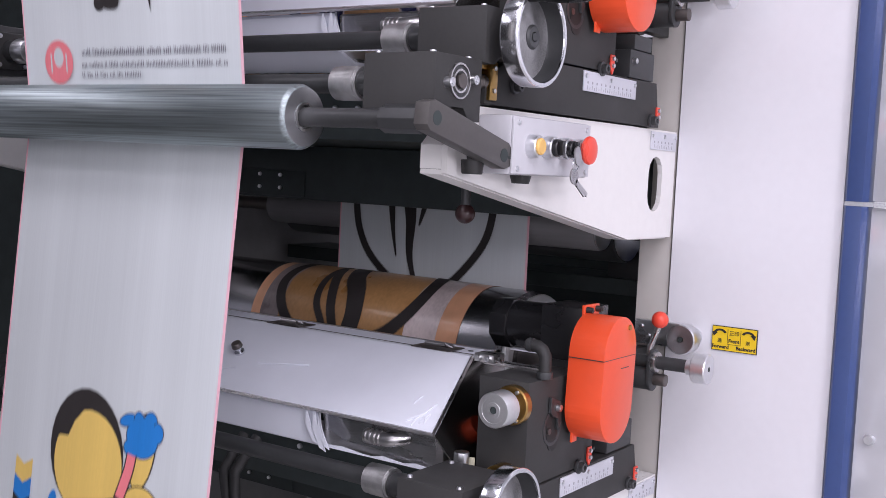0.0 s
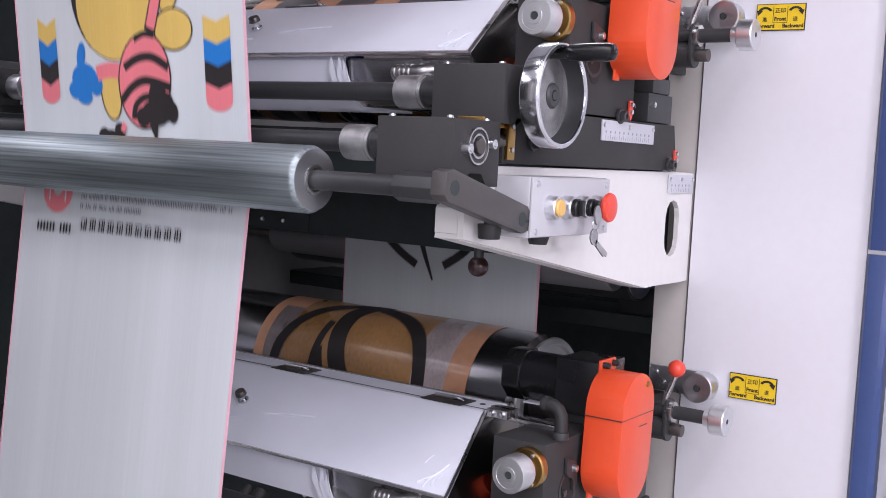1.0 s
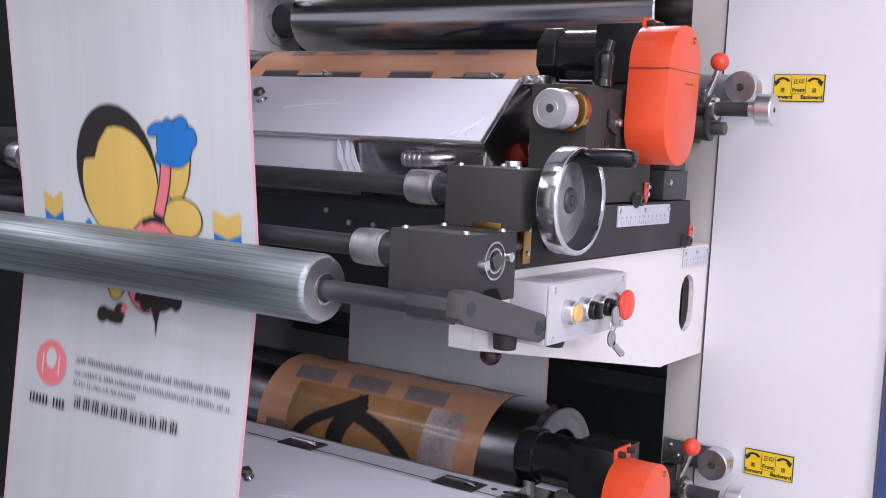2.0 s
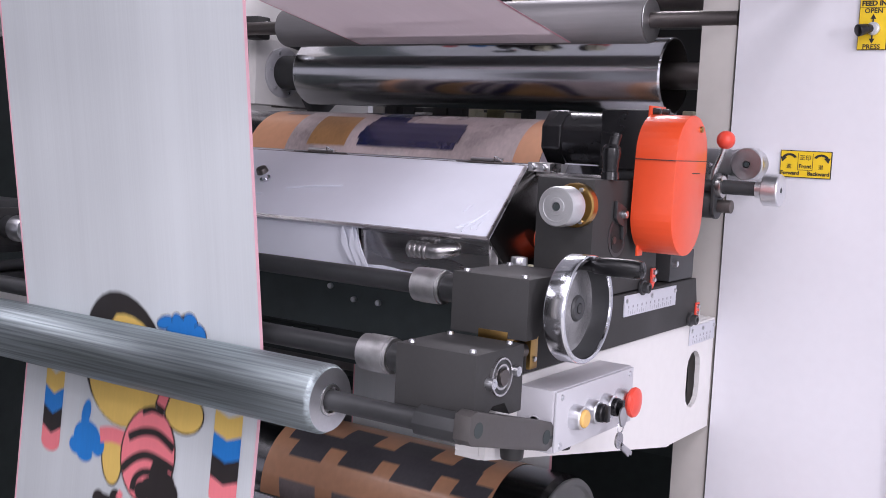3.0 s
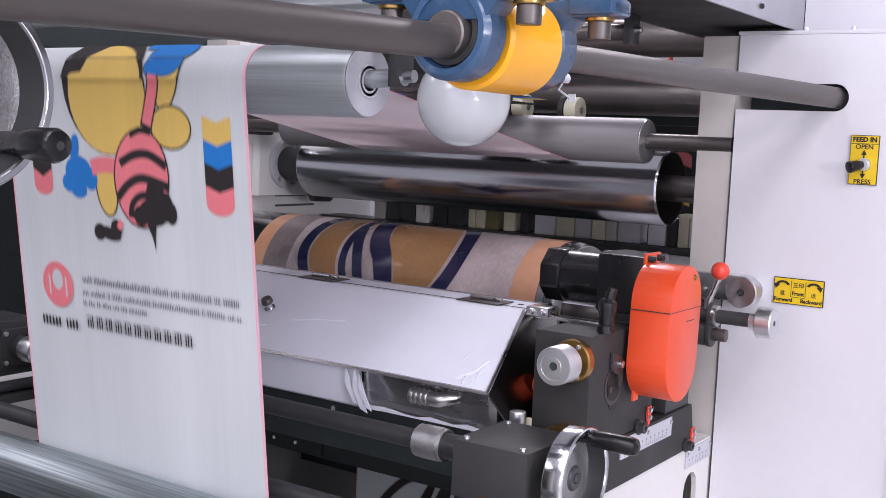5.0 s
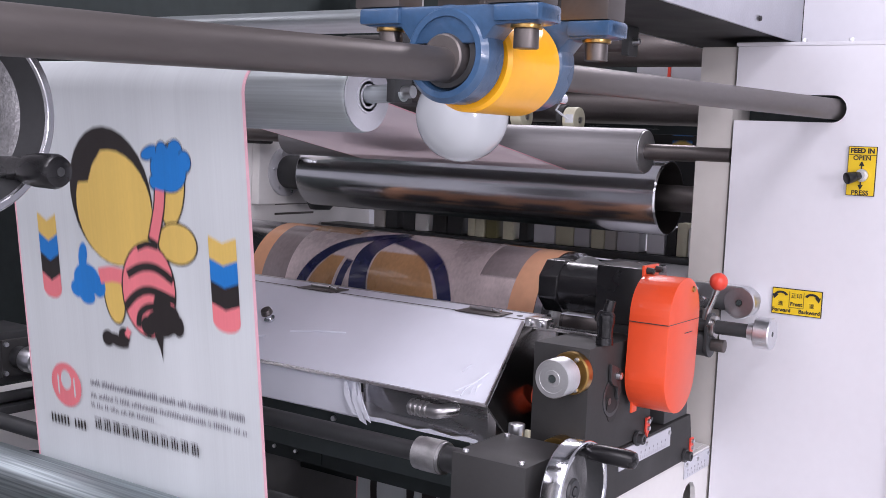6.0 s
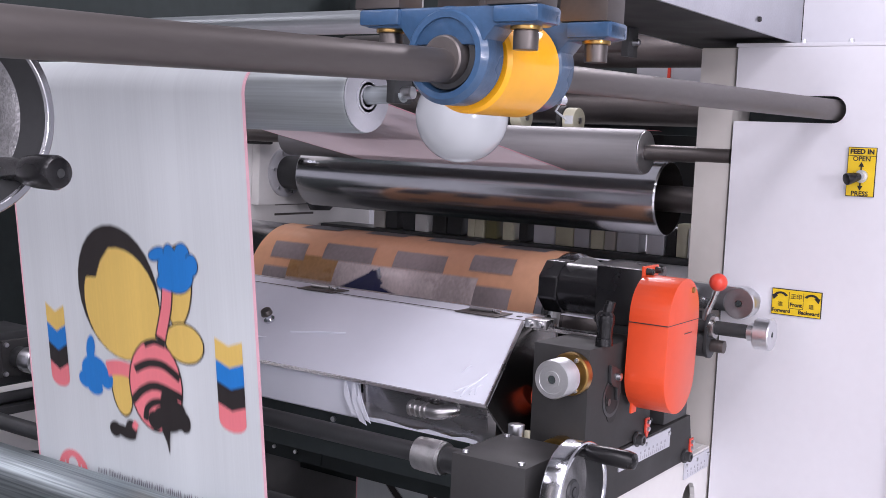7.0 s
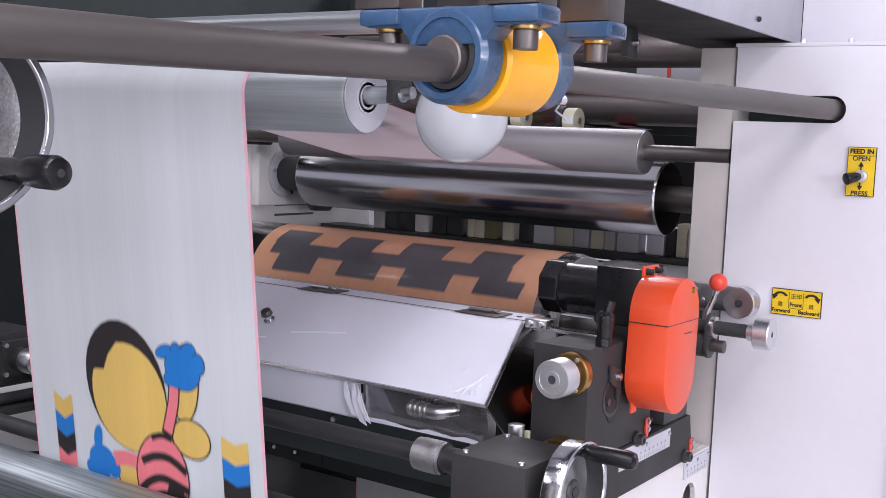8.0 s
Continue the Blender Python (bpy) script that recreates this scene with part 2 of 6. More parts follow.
def screw(parent, at, axis="X", r=0.006, h=0.006, material=None, name="screw"):
    bm = B()
    d = {"X": (h, 0, 0), "Y": (0, -h, 0), "Z": (0, 0, h)}[axis]
    a = Vector(at)
    rod(bm, a, a + Vector(d), r, r * 0.9, seg=12)
    rod(bm, a + Vector(d), a + Vector(d) * 1.15, r * 0.5, r * 0.5, seg=6)
    return part(name, bm, material or ALU, parent)


def words(text, size, place, material, parent, turn=(90, 0, 0), bold=0.0, align="CENTER"):
    cu = bpy.data.curves.new("writing", "FONT")
    cu.body, cu.size, cu.align_x, cu.align_y, cu.extrude, cu.offset = text, size, align, "CENTER", 0.0003, bold
    cu.resolution_u = 3
    tmp = new("writing", cu)
    me = bpy.data.meshes.new_from_object(tmp.evaluated_get(bpy.context.evaluated_depsgraph_get()))
    bpy.data.objects.remove(tmp)
    me.transform(pose(*place, *turn))
    me.transform(Matrix.Translation(-origin(parent)))
    me.materials.clear()
    me.materials.append(material)
    ob = new("lettering", me)
    ob.parent = parent
    return ob


PITCH = 0.745
WEB0, WEB1 = -0.925, -0.36

# ---- hall ----
solid("floor", box(B(), -7, 7, -7, 5, -0.1, 0), CONCRETE, "sealed grey concrete factory floor", "floor", kind="structure")
solid("ceiling", box(B(), -7, 7, -7, 5, 4.6, 4.7), HALLWALL, "pale factory hall ceiling", "ceiling", kind="structure")
solid("wall_north", box(B(), -7, 7, 5.0, 5.1, 0, 4.6), HALLWALL, "pale painted hall wall", "wall", kind="structure")
# the window opening is assumed, to admit the added south light
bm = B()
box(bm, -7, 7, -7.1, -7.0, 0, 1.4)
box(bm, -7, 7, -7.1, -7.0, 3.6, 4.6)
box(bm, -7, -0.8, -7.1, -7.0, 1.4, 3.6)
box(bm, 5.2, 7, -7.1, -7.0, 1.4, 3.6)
solid("wall_south", bm, HALLWALL, "pale painted hall wall with an assumed, unseen window opening", "wall", kind="structure", smooth=False)
bm = B()
box(bm, 7.0, 7.1, -7, -4.9, 0, 4.6)
box(bm, 7.0, 7.1, -3.9, 5, 0, 4.6)
box(bm, 7.0, 7.1, -4.9, -3.9, 0, 1.95)
box(bm, 7.0, 7.1, -4.9, -3.9, 3.25, 4.6)
solid("wall_east", bm, HALLWALL, "pale painted hall wall with a tall window opening", "wall", kind="structure", smooth=False)
solid("wall_west", box(B(), -7.1, -7.0, -7, 5, 0, 4.6), HALLWALL, "pale painted hall wall", "wall", kind="structure")

# ---- press frame: cabinet front with slot, post, blue strip ----
cab = thing("press_cabinet", (0.18, 0.1, 0), "white painted steel cabinet at the side of the press", "cabinet")
bm = B()
# front sheet with a slot that is open towards the post
prism(bm, [(0.0045, 0), (0.357, 0), (0.357, 2.272), (0.0045, 2.272), (0.0045, 2.178)] +
      [(0.197 + 0.026 * math.cos(a), 2.152 + 0.026 * math.sin(a)) for a in [math.pi / 2 - math.pi * k / 14 for k in range(15)]] +
      [(0.0045, 2.126)], 0, 0.004, "Y")
part("front_panel", bm, WHITE, cab)
bm = B()
box(bm, 0.02, 0.357, 0.006, 0.02, 0.0, 2.10)
part("liner", bm, WHITE, cab)
# dark strip and dark sheet put in as the shade of gap and slot
part("gap_shade_strip", box(B(), -0.0005, 0.0195, 0.012, 0.02, 0.0, 2.10), DARK_AND_SHADE, cab, "dark strip for the shade in the gap beside the front panel")
part("slot_shade_sheet", box(B(), 0.0015, 0.30, 0.10, 0.11, 2.06, 2.27), DARK_AND_SHADE, cab, "dark sheet for the shade in the hollow behind the slot")
part("upper_panel", box(B(), 0.1045, 0.9, 0.080, 0.086, 2.281, 2.9, 0.001), WHITE, cab)
part("top_rail", box(B(), 0.0, 0.9, 0.0, 0.09, 2.2725, 2.280, 0.001), WHITE, cab)
for x in (0.125, 0.215, 0.32):
    screw(cab, (x, 0.03, 2.281), "Z", 0.006, 0.007)
part("side_post", box(B(), -0.074, -0.001, 0.006, 0.30, 0, 2.272, 0.002), BEIGE, cab, "beige grey inner post of the cabinet")
for z0, z1 in ((0.05, 1.322), (1.331, 2.27)):
    part("blue_strip", prism(B(), [(0.359, -0.004), (0.366, -0.016), (0.396, -0.016), (0.404, 0.0), (0.404, 0.05), (0.359, 0.05)], z0, z1, "Z", 0.001), BLUE, cab, "dark blue painted edge strip")
part("strip_joint", box(B(), 0.359, 0.9, 0.0, 0.04, 1.3222, 1.3308), ALU, cab)
for z0, z1 in ((0.05, 1.320), (1.333, 2.27)):
    d = part("door", box(B(), 0.408, 1.1, 0.012, 0.03, z0, z1, 0.003), DOOR, cab, "glossy light grey cabinet door")
screw(d, (0.43, 0.012, 1.9), "Y", 0.008, 0.006)
lock = B()
rod(lock, (0.437, 0.012, 0.865), (0.437, 0.003, 0.865), 0.011, 0.009, seg=16)
part("door_lock", lock, ALU, cab, "round metal door lock")


def arrow(parent, cx, z, flip):
    bm = B()
    s = -1 if flip else 1
    for k in range(8):
        a0, a1 = [math.pi * (0.10 + 0.80 * q / 8) for q in (k, k + 1)]
        q = [(cx + s * 0.012 * w * math.cos(a), z + 0.009 * w * math.sin(a)) for a, w in ((a0, 1.2), (a1, 1.2), (a1, 0.75), (a0, 0.75))]
        prism(bm, q, -0.0062, -0.0052, "Y")
    prism(bm, [(cx + s * 0.005, z + 0.003), (cx + s * 0.017, z + 0.004), (cx + s * 0.0135, z - 0.006)], -0.0062, -0.0052, "Y")
    part("arrow", bm, INK, parent)


def direction_label(dz):
    t = thing("direction_label", (0.157, -0.003, 1.774 + dz), "yellow sign with black turning arrows marked Forward, Front, Backward", "sign", "direction signs")
    part("plate", prism(B(), [(0.1085, 1.748 + dz), (0.206, 1.748 + dz), (0.206, 1.800 + dz), (0.1085, 1.800 + dz)], -0.004, -0.0008, "Y", 0.0006), INK, t)
    part("face", box(B(), 0.110, 0.2045, -0.005, -0.0042, 1.7495 + dz, 1.7985 + dz), LABEL_Y, t)
    arrow(t, 0.1265, 1.7835 + dz, True)
    arrow(t, 0.187, 1.7835 + dz, False)
    words("Forward", 0.0105, (0.1285, -0.0055, 1.7565 + dz), INK, t, bold=0.0003)
    words("Backward", 0.0105, (0.183, -0.0055, 1.7565 + dz), INK, t, bold=0.0003)
    words("Front", 0.0105, (0.157, -0.0055, 1.770 + dz), INK, t, bold=0.0003)
    words("\u6b63\u5370", 0.011, (0.157, -0.0055, 1.786 + dz), INK, t)
    words("\u9032", 0.010, (0.1265, -0.0055, 1.769 + dz), INK, t)
    words("\u9000", 0.010, (0.187, -0.0055, 1.769 + dz), INK, t)
    bm = B()
    for x in (0.143, 0.171):
        box(bm, x - 0.0004, x + 0.0004, -0.0056, -0.0052, 1.763 + dz, 1.795 + dz)
    box(bm, 0.143, 0.171, -0.0056, -0.0052, 1.7625 + dz, 1.7633 + dz)
    part("rule_lines", bm, INK, t)


for dz in (0, -PITCH):
    direction_label(dz)

feed = thing("feed_sign", (0.26, -0.003, 2.036), "yellow FEED IN sign with a black toggle knob", "sign")
part("plate", box(B(), 0.234, 0.286, -0.004, -0.0008, 1.990, 2.083, 0.0006), INK, feed)
part("face", box(B(), 0.2352, 0.2848, -0.005, -0.0042, 1.9912, 2.0818), LABEL_Y, feed)
words("FEED IN", 0.0125, (0.26, -0.0055, 2.0745), INK, feed, bold=0.0005)
words("OPEN", 0.0125, (0.26, -0.0055, 2.061), INK, feed, bold=0.0002)
words("PRESS", 0.0125, (0.26, -0.0055, 1.9955), INK, feed, bold=0.0002)
bm = B()
box(bm, 0.235, 0.285, -0.0056, -0.0052, 2.0665, 2.0675)
for s in (1, -1):
    zc = 2.0285
    prism(bm, [(0.255, zc + s * 0.018), (0.265, zc + s * 0.018), (0.26, zc + s * 0.027)], -0.0062, -0.0052, "Y")
    box(bm, 0.2588, 0.2612, -0.0062, -0.0052, min(zc, zc + s * 0.019), max(zc, zc + s * 0.019))
part("arrow", bm, INK, feed)
bm = B()
lathe(bm, (0.262, 0, 2.0285), [(-0.006, 0.012), (-0.012, 0.012), (-0.012, 0.009), (-0.022, 0.009)], "Y", 24)
part("ferrule", bm, ALU, feed, "bright metal ferrule")
bm = B()
rod(bm, (0.261, -0.020, 2.028), (0.254, -0.028, 2.026), 0.007, 0.0095, seg=20)
rod(bm, (0.254, -0.028, 2.026), (0.243, -0.041, 2.022), 0.0095, 0.0115, seg=24, bevel=0.002)
part("toggle_knob", bm, PLASTIC, feed, "black plastic toggle knob")

# ---- one printing unit, built at the upper level ----


def bracket(x0, x1, label):
    """A hollow welded arm: side plate with a slot, inner plate, top and bottom flanges."""
    t = thing("bracket_arm", ((x0 + x1) / 2, -0.02, 1.23), label, "bracket", "bracket arms")
    xs = x1 - 0.010
    bm = B()
    prism(bm, [(-0.2, 1.4575), (-0.80, 1.456), (-0.868, 1.392), (-0.868, 1.349), (-0.213, 1.232), (-0.2, 1.2318)], xs, x1)
    hole, near = stadium(-0.101, 1.345, 0.068, 0.114, 6), []
    for y, z in hole:
        dy, dz = y + 0.101, z - 1.345
        k = min((0.098 if dy > 0 else 0.099) / max(abs(dy), 1e-6), 0.112 / max(abs(dz), 1e-6))
        near.append((-0.101 + dy * k, 1.345 + dz * k))
    n = len(hole)
    for i in range(n):
        j = (i + 1) % n
        prism(bm, [near[i], near[j], hole[j], hole[i]], xs, x1)
    for c in ((-0.003, 1.457), (-0.003, 1.233), (-0.2, 1.457), (-0.2, 1.233)):
        q = sorted(near, key=lambda p: (p[0] - c[0]) ** 2 + (p[1] - c[1]) ** 2)[:2]
        prism(bm, [c, q[0], q[1]], xs, x1)
    bmesh.ops.remove_doubles(bm, verts=bm.verts[:], dist=0.0004)
    part("side_plate", bm, CREAM, t, smooth=False)
    bm = B()
    prism(bm, [(-0.004, 1.229), (-0.213, 1.2305), (-0.868, 1.3475), (-0.866, 1.355), (-0.212, 1.238), (-0.004, 1.236)], x0, xs - 0.0005)
    part("bottom_flange", bm, CREAM, t, smooth=False)
    part("top_flange", prism(B(), [(-0.004, 1.458), (-0.80, 1.456), (-0.80, 1.450), (-0.004, 1.451)], x0, xs - 0.0005), CREAM, t, smooth=False)
    part("front_flange", prism(B(), [(-0.80, 1.4555), (-0.868, 1.392), (-0.868, 1.3555), (-0.860, 1.3555), (-0.860, 1.388), (-0.80, 1.449)], x0, xs - 0.0005), CREAM, t, smooth=False)
    # dark plate holds the shade inside the hollow cream arm
    part("inner_plate", prism(B(), [(-0.014, 1.2375), (-0.014, 1.4495), (-0.80, 1.4485), (-0.855, 1.388), (-0.855, 1.358), (-0.213, 1.2395)], x0 + 0.001, x0 + 0.006), DARK_AND_SHADE, t, "inner plate darkened for the shade seen through the slot", smooth=False)
    return t


br = bracket(-0.05, 0.0, "cream painted steel bracket arm holding the print unit")
bl = bracket(-1.44, -1.39, "cream painted steel bracket arm at the far side")
for t in (br, bl):
    copy_thing(t, pose(*(Vector(t.location) - Vector((0, 0, PITCH)))))


def scale_strip(x, y0, y1, z0, z1, label):
    t = thing("ruler_scale", (x, (y0 + y1) / 2, z0), label, "ruler", "scales")
    part("strip", box(B(), x, x + 0.0025, y0, y1, z0, z1, 0.0005), RULER, t)
    bm = B()
    n = int((y1 - y0 - 0.03) / 0.009)
    for k in range(n):
        y = y0 + 0.015 + k * 0.009
        h = 0.006 if k % 2 else 0.010
        box(bm, x + 0.0025, x + 0.0029, y, y + 0.0009, z0 + 0.003, z0 + 0.003 + h * 0.8)
        if k % 2 == 0:
            box(bm, x + 0.0025, x + 0.0029, y - 0.001, y + 0.003, z0 + 0.0135, z0 + 0.018)
    part("graduation", bm, ETCH, t)
    for y in (y0 + 0.008, (y0 + y1) / 2, y1 - 0.008):
        screw(t, (x + 0.0025, y, z1 - 0.009), "X", 0.0042, 0.003)
    return t


def pointer(x, y, z):
    t = thing("pointer", (x, y, z), "small red pointer tag held by two screws", "pointer", "pointers")
    part("tag", prism(B(), [(y - 0.008, z + 0.016), (y + 0.008, z + 0.016), (y + 0.008, z - 0.008), (y, z - 0.020), (y - 0.008, z - 0.008)], x, x + 0.003), RED, t)
    for k in (0.009, -0.004):
        screw(t, (x + 0.003, y, z + k), "X", 0.0045, 0.004)
    return t


def pad(x, y, z):
    t = thing("clamp_bolt", (x, y, z), "black round socket bolt with washer", "bolt", "clamp bolts")
    part("washer", rod(B(), (x, y, z), (x + 0.006, y, z), 0.0135, seg=24, bevel=0.001), BLACK, t)
    bm = B()
    lathe(bm, (x + 0.006, y, z), [(0, 0.0095), (0.009, 0.0095), (0.010, 0.0085), (0.010, 0.005), (0.005, 0.0045)], "X", 20)
    part("head", bm, BLACK, t)
    part("socket", rod(B(), (x + 0.0112, y, z), (x + 0.0116, y, z), 0.004, seg=6), ALU, t)
    return t


def side_stand():
    t = thing("side_stand", (-0.03, -0.35, 1.46), "dark grey machined side stand bolted on the bracket arm", "machine stand", "side stands")
    bm = B()
    prism(bm, [(-0.785, 1.4605), (-0.118, 1.4605), (-0.140, 1.549), (-0.70, 1.545), (-0.785, 1.50)], -0.045, 0.008, bevel=0.0015)
    part("base_slab", bm, GREY, t)
    bm = B()
    prism(bm, [(-0.592, 1.5495), (-0.335, 1.5505), (-0.335, 1.69), (-0.40, 1.735), (-0.592, 1.738)], -0.095, 0.007, bevel=0.0015)
    part("upright_block", bm, GREY, t)
    part("rear_stub", box(B(), -0.07, 0.004, -0.262, -0.150, 1.5505, 1.605, 0.002), BLACK, t)
    # dark box set back as the shade of a deep notch
    part("recess", box(B(), -0.085, -0.03, -0.334, -0.263, 1.5505, 1.66, 0.001), DARK_AND_SHADE, t, "dark box for the shade in the recess behind the upright")
    screw(t, (-0.030, -0.30, 1.568), "X", 0.008, 0.014)
    screw(t, (0.004, -0.247, 1.583), "X", 0.006, 0.008)
    part("stop_bar", box(B(), -0.05, 0.006, -0.25, -0.17, 1.606, 1.635, 0.002), BLACK, t)
    bm = B()
    lathe(bm, (0.0045, -0.503, 1.645), [(0, 0.033), (0.004, 0.033), (0.004, 0.027), (0.0015, 0.026)], "X", 32)
    part("bore_ring", bm, BLACK, t)
    # black patch on the solid face stands for the shaded bore
    part("bore", prism(B(), stadium(-0.503, 1.640, 0.040, 0.078, 8, 12), 0.0073, 0.0082), INK, t, "black patch for the shade in an open bore")
    part("shaft_end", rod(B(), (0.0083, -0.516, 1.640), (0.0105, -0.516, 1.640), 0.006, seg=16), SHAFT, t)
    part("cam_plate", prism(B(), [(-0.522, 1.704), (-0.486, 1.692), (-0.480, 1.652), (-0.493, 1.640), (-0.495, 1.662), (-0.513, 1.668), (-0.522, 1.676)], 0.0085, 0.0145, bevel=0.001), BLACK, t, "black crescent cam plate")
    screw(t, (0.0145, -0.498, 1.682), "X", 0.007, 0.007)
    for y, z in ((-0.33, 1.575), (-0.60, 1.53)):
        screw(t, (0.008, y, z), "X", 0.004, 0.001, BLACK)
    part("brass_bush", rod(B(), (-0.03, -0.590, 1.555), (-0.03, -0.62, 1.555), 0.036, seg=32, bevel=0.002), BRASS, t)
    part("red_band", rod(B(), (-0.122, -0.525, 1.632), (-0.096, -0.525, 1.632), 0.022, seg=28), ORANGE, t, "red sleeve")
    part("latch", box(B(), -0.080, -0.071, -0.64, -0.632, 1.565, 1.600, 0.002), IVORY, t)
    return t


def knob_assembly():
    t = thing("adjusting_knob", (-0.022, -0.60, 1.695), "turned aluminium adjusting knob on a brass flange", "knob", "adjusting knobs")
    bm = B()
    lathe(bm, (-0.020, 0, 1.697), [(-0.593, 0.035), (-0.607, 0.035), (-0.610, 0.033), (-0.610, 0.02)], "Y", 40)
    f = part("flange", bm, BRASS, t, "round brass flange")
    for a in (60, 180, 300):
        screw(f, (-0.020 + 0.0285 * math.cos(radians(a)), -0.610, 1.697 + 0.0285 * math.sin(radians(a))), "Y", 0.004, 0.004)
    bm = B()
    lathe(bm, (-0.022, 0, 1.696), [(-0.610, 0.018), (-0.622, 0.019), (-0.622, 0.029), (-0.625, 0.0312), (-0.659, 0.0312), (-0.662, 0.0295), (-0.662, 0.0225), (-0.6612, 0.0222), (-0.6612, 0.0138), (-0.662, 0.0135), (-0.662, 0.007), (-0.655, 0.0065)], "Y", 64)
    k = part("grip", bm, DISC, t)
    # dark disc in the shallow bore stands for its shade
    part("bore", rod(B(), (-0.022, -0.657, 1.696), (-0.022, -0.6605, 1.696), 0.0062, seg=20), DARK_AND_SHADE, k)
    return t


def shield():
    t = thing("gear_guard", (0.05, -0.405, 1.62), "orange painted sheet metal gear guard with rounded ends", "guard", "gear guards")
    bm = B()
    prism(bm, stadium(-0.411, 1.732, 0.132, 0.232, 18, -3), 0.018, 0.090, bevel=0.0015)
    part("cover", bm, ORANGE, t)
    bm = B()
    box(bm, 0.0178, 0.0904, -0.4775, -0.3425, 1.7725, 1.7737)
    part("seam", bm, DARK_AND_SHADE, t)
    part("flange_tab", box(B(), 0.012, 0.0175, -0.42, -0.36, 1.82, 1.862, 0.001), ORANGE, t)
    for y in (-0.41, -0.372):
        screw(t, (0.0175, y, 1.853), "X", 0.006, 0.012, BLACK)
    screw(t, (0.090, -0.378, 1.826), "X", 0.0055, 0.003, BRASS)
    part("lower_tab", box(B(), 0.02, 0.024, -0.455, -0.435, 1.612, 1.634, 0.0008), ORANGE, t)
    bm = B()
    box(bm, 0.0898, 0.0906, -0.405, -0.372, 1.752, 1.7535)
    part("latch_slit", bm, DARK_AND_SHADE, t)
    return t


def motor():
    t = thing("gear_motor", (-0.1, -0.36, 1.74), "black gear motor lying over the print unit", "motor", "gear motors")
    bm = B()
    prism(bm, [(-0.36 + 0.052 * math.cos(a), 1.803 + 0.052 * math.sin(a)) for a in [math.pi / 8 + math.pi / 4 * k for k in range(8)]], -0.197, -0.158, bevel=0.004)
    part("end_cap", bm, PLASTIC, t)
    part("housing", rod(B(), (-0.160, -0.36, 1.803), (-0.075, -0.36, 1.803), 0.046, seg=40), PLASTIC, t)
    part("gearbox", box(B(), -0.078, 0.012, -0.412, -0.308, 1.752, 1.855, 0.004), PLASTIC, t)
    part("rating_plate", box(B(), -0.15, -0.085, -0.40, -0.375, 1.7555, 1.7575), RULER, t, "bright rating plate")
    part("support", box(B(), -0.07, 0.0, -0.40, -0.32, 1.736, 1.7525, 0.002), BLACK, t)
    return t


def clamp_lever():
    t = thing("clamp_lever", (0.008, -0.54, 1.738), "black plastic clamping lever on top of the stand", "lever", "clamp levers")
    bm = B()
    lathe(bm, (0, 0, 0), [(0, 0.0145), (0.012, 0.0140), (0.013, 0.0125), (0.030, 0.0135), (0.038, 0.0155), (0.050, 0.0150), (0.056, 0.010)], "X", 24)
    bm.transform(pose(0.004, -0.535, 1.7385, 0, -90, 0))
    part("hub", bm, PLASTIC, t)
    part("arm", tube(B(), [(0.004, -0.535, 1.780), (0.008, -0.533, 1.800), (0.010, -0.531, 1.812)], 0.0085, 14), PLASTIC, t)
    return t


def skew(ob):
    """Sets the near end of a hood part out towards its foot."""
    o = origin(ob)
    for v in ob.data.vertices:
        if v.co.x + o.x > -0.3:
            v.co.x += (1.695 - v.co.z - o.z) * 0.36


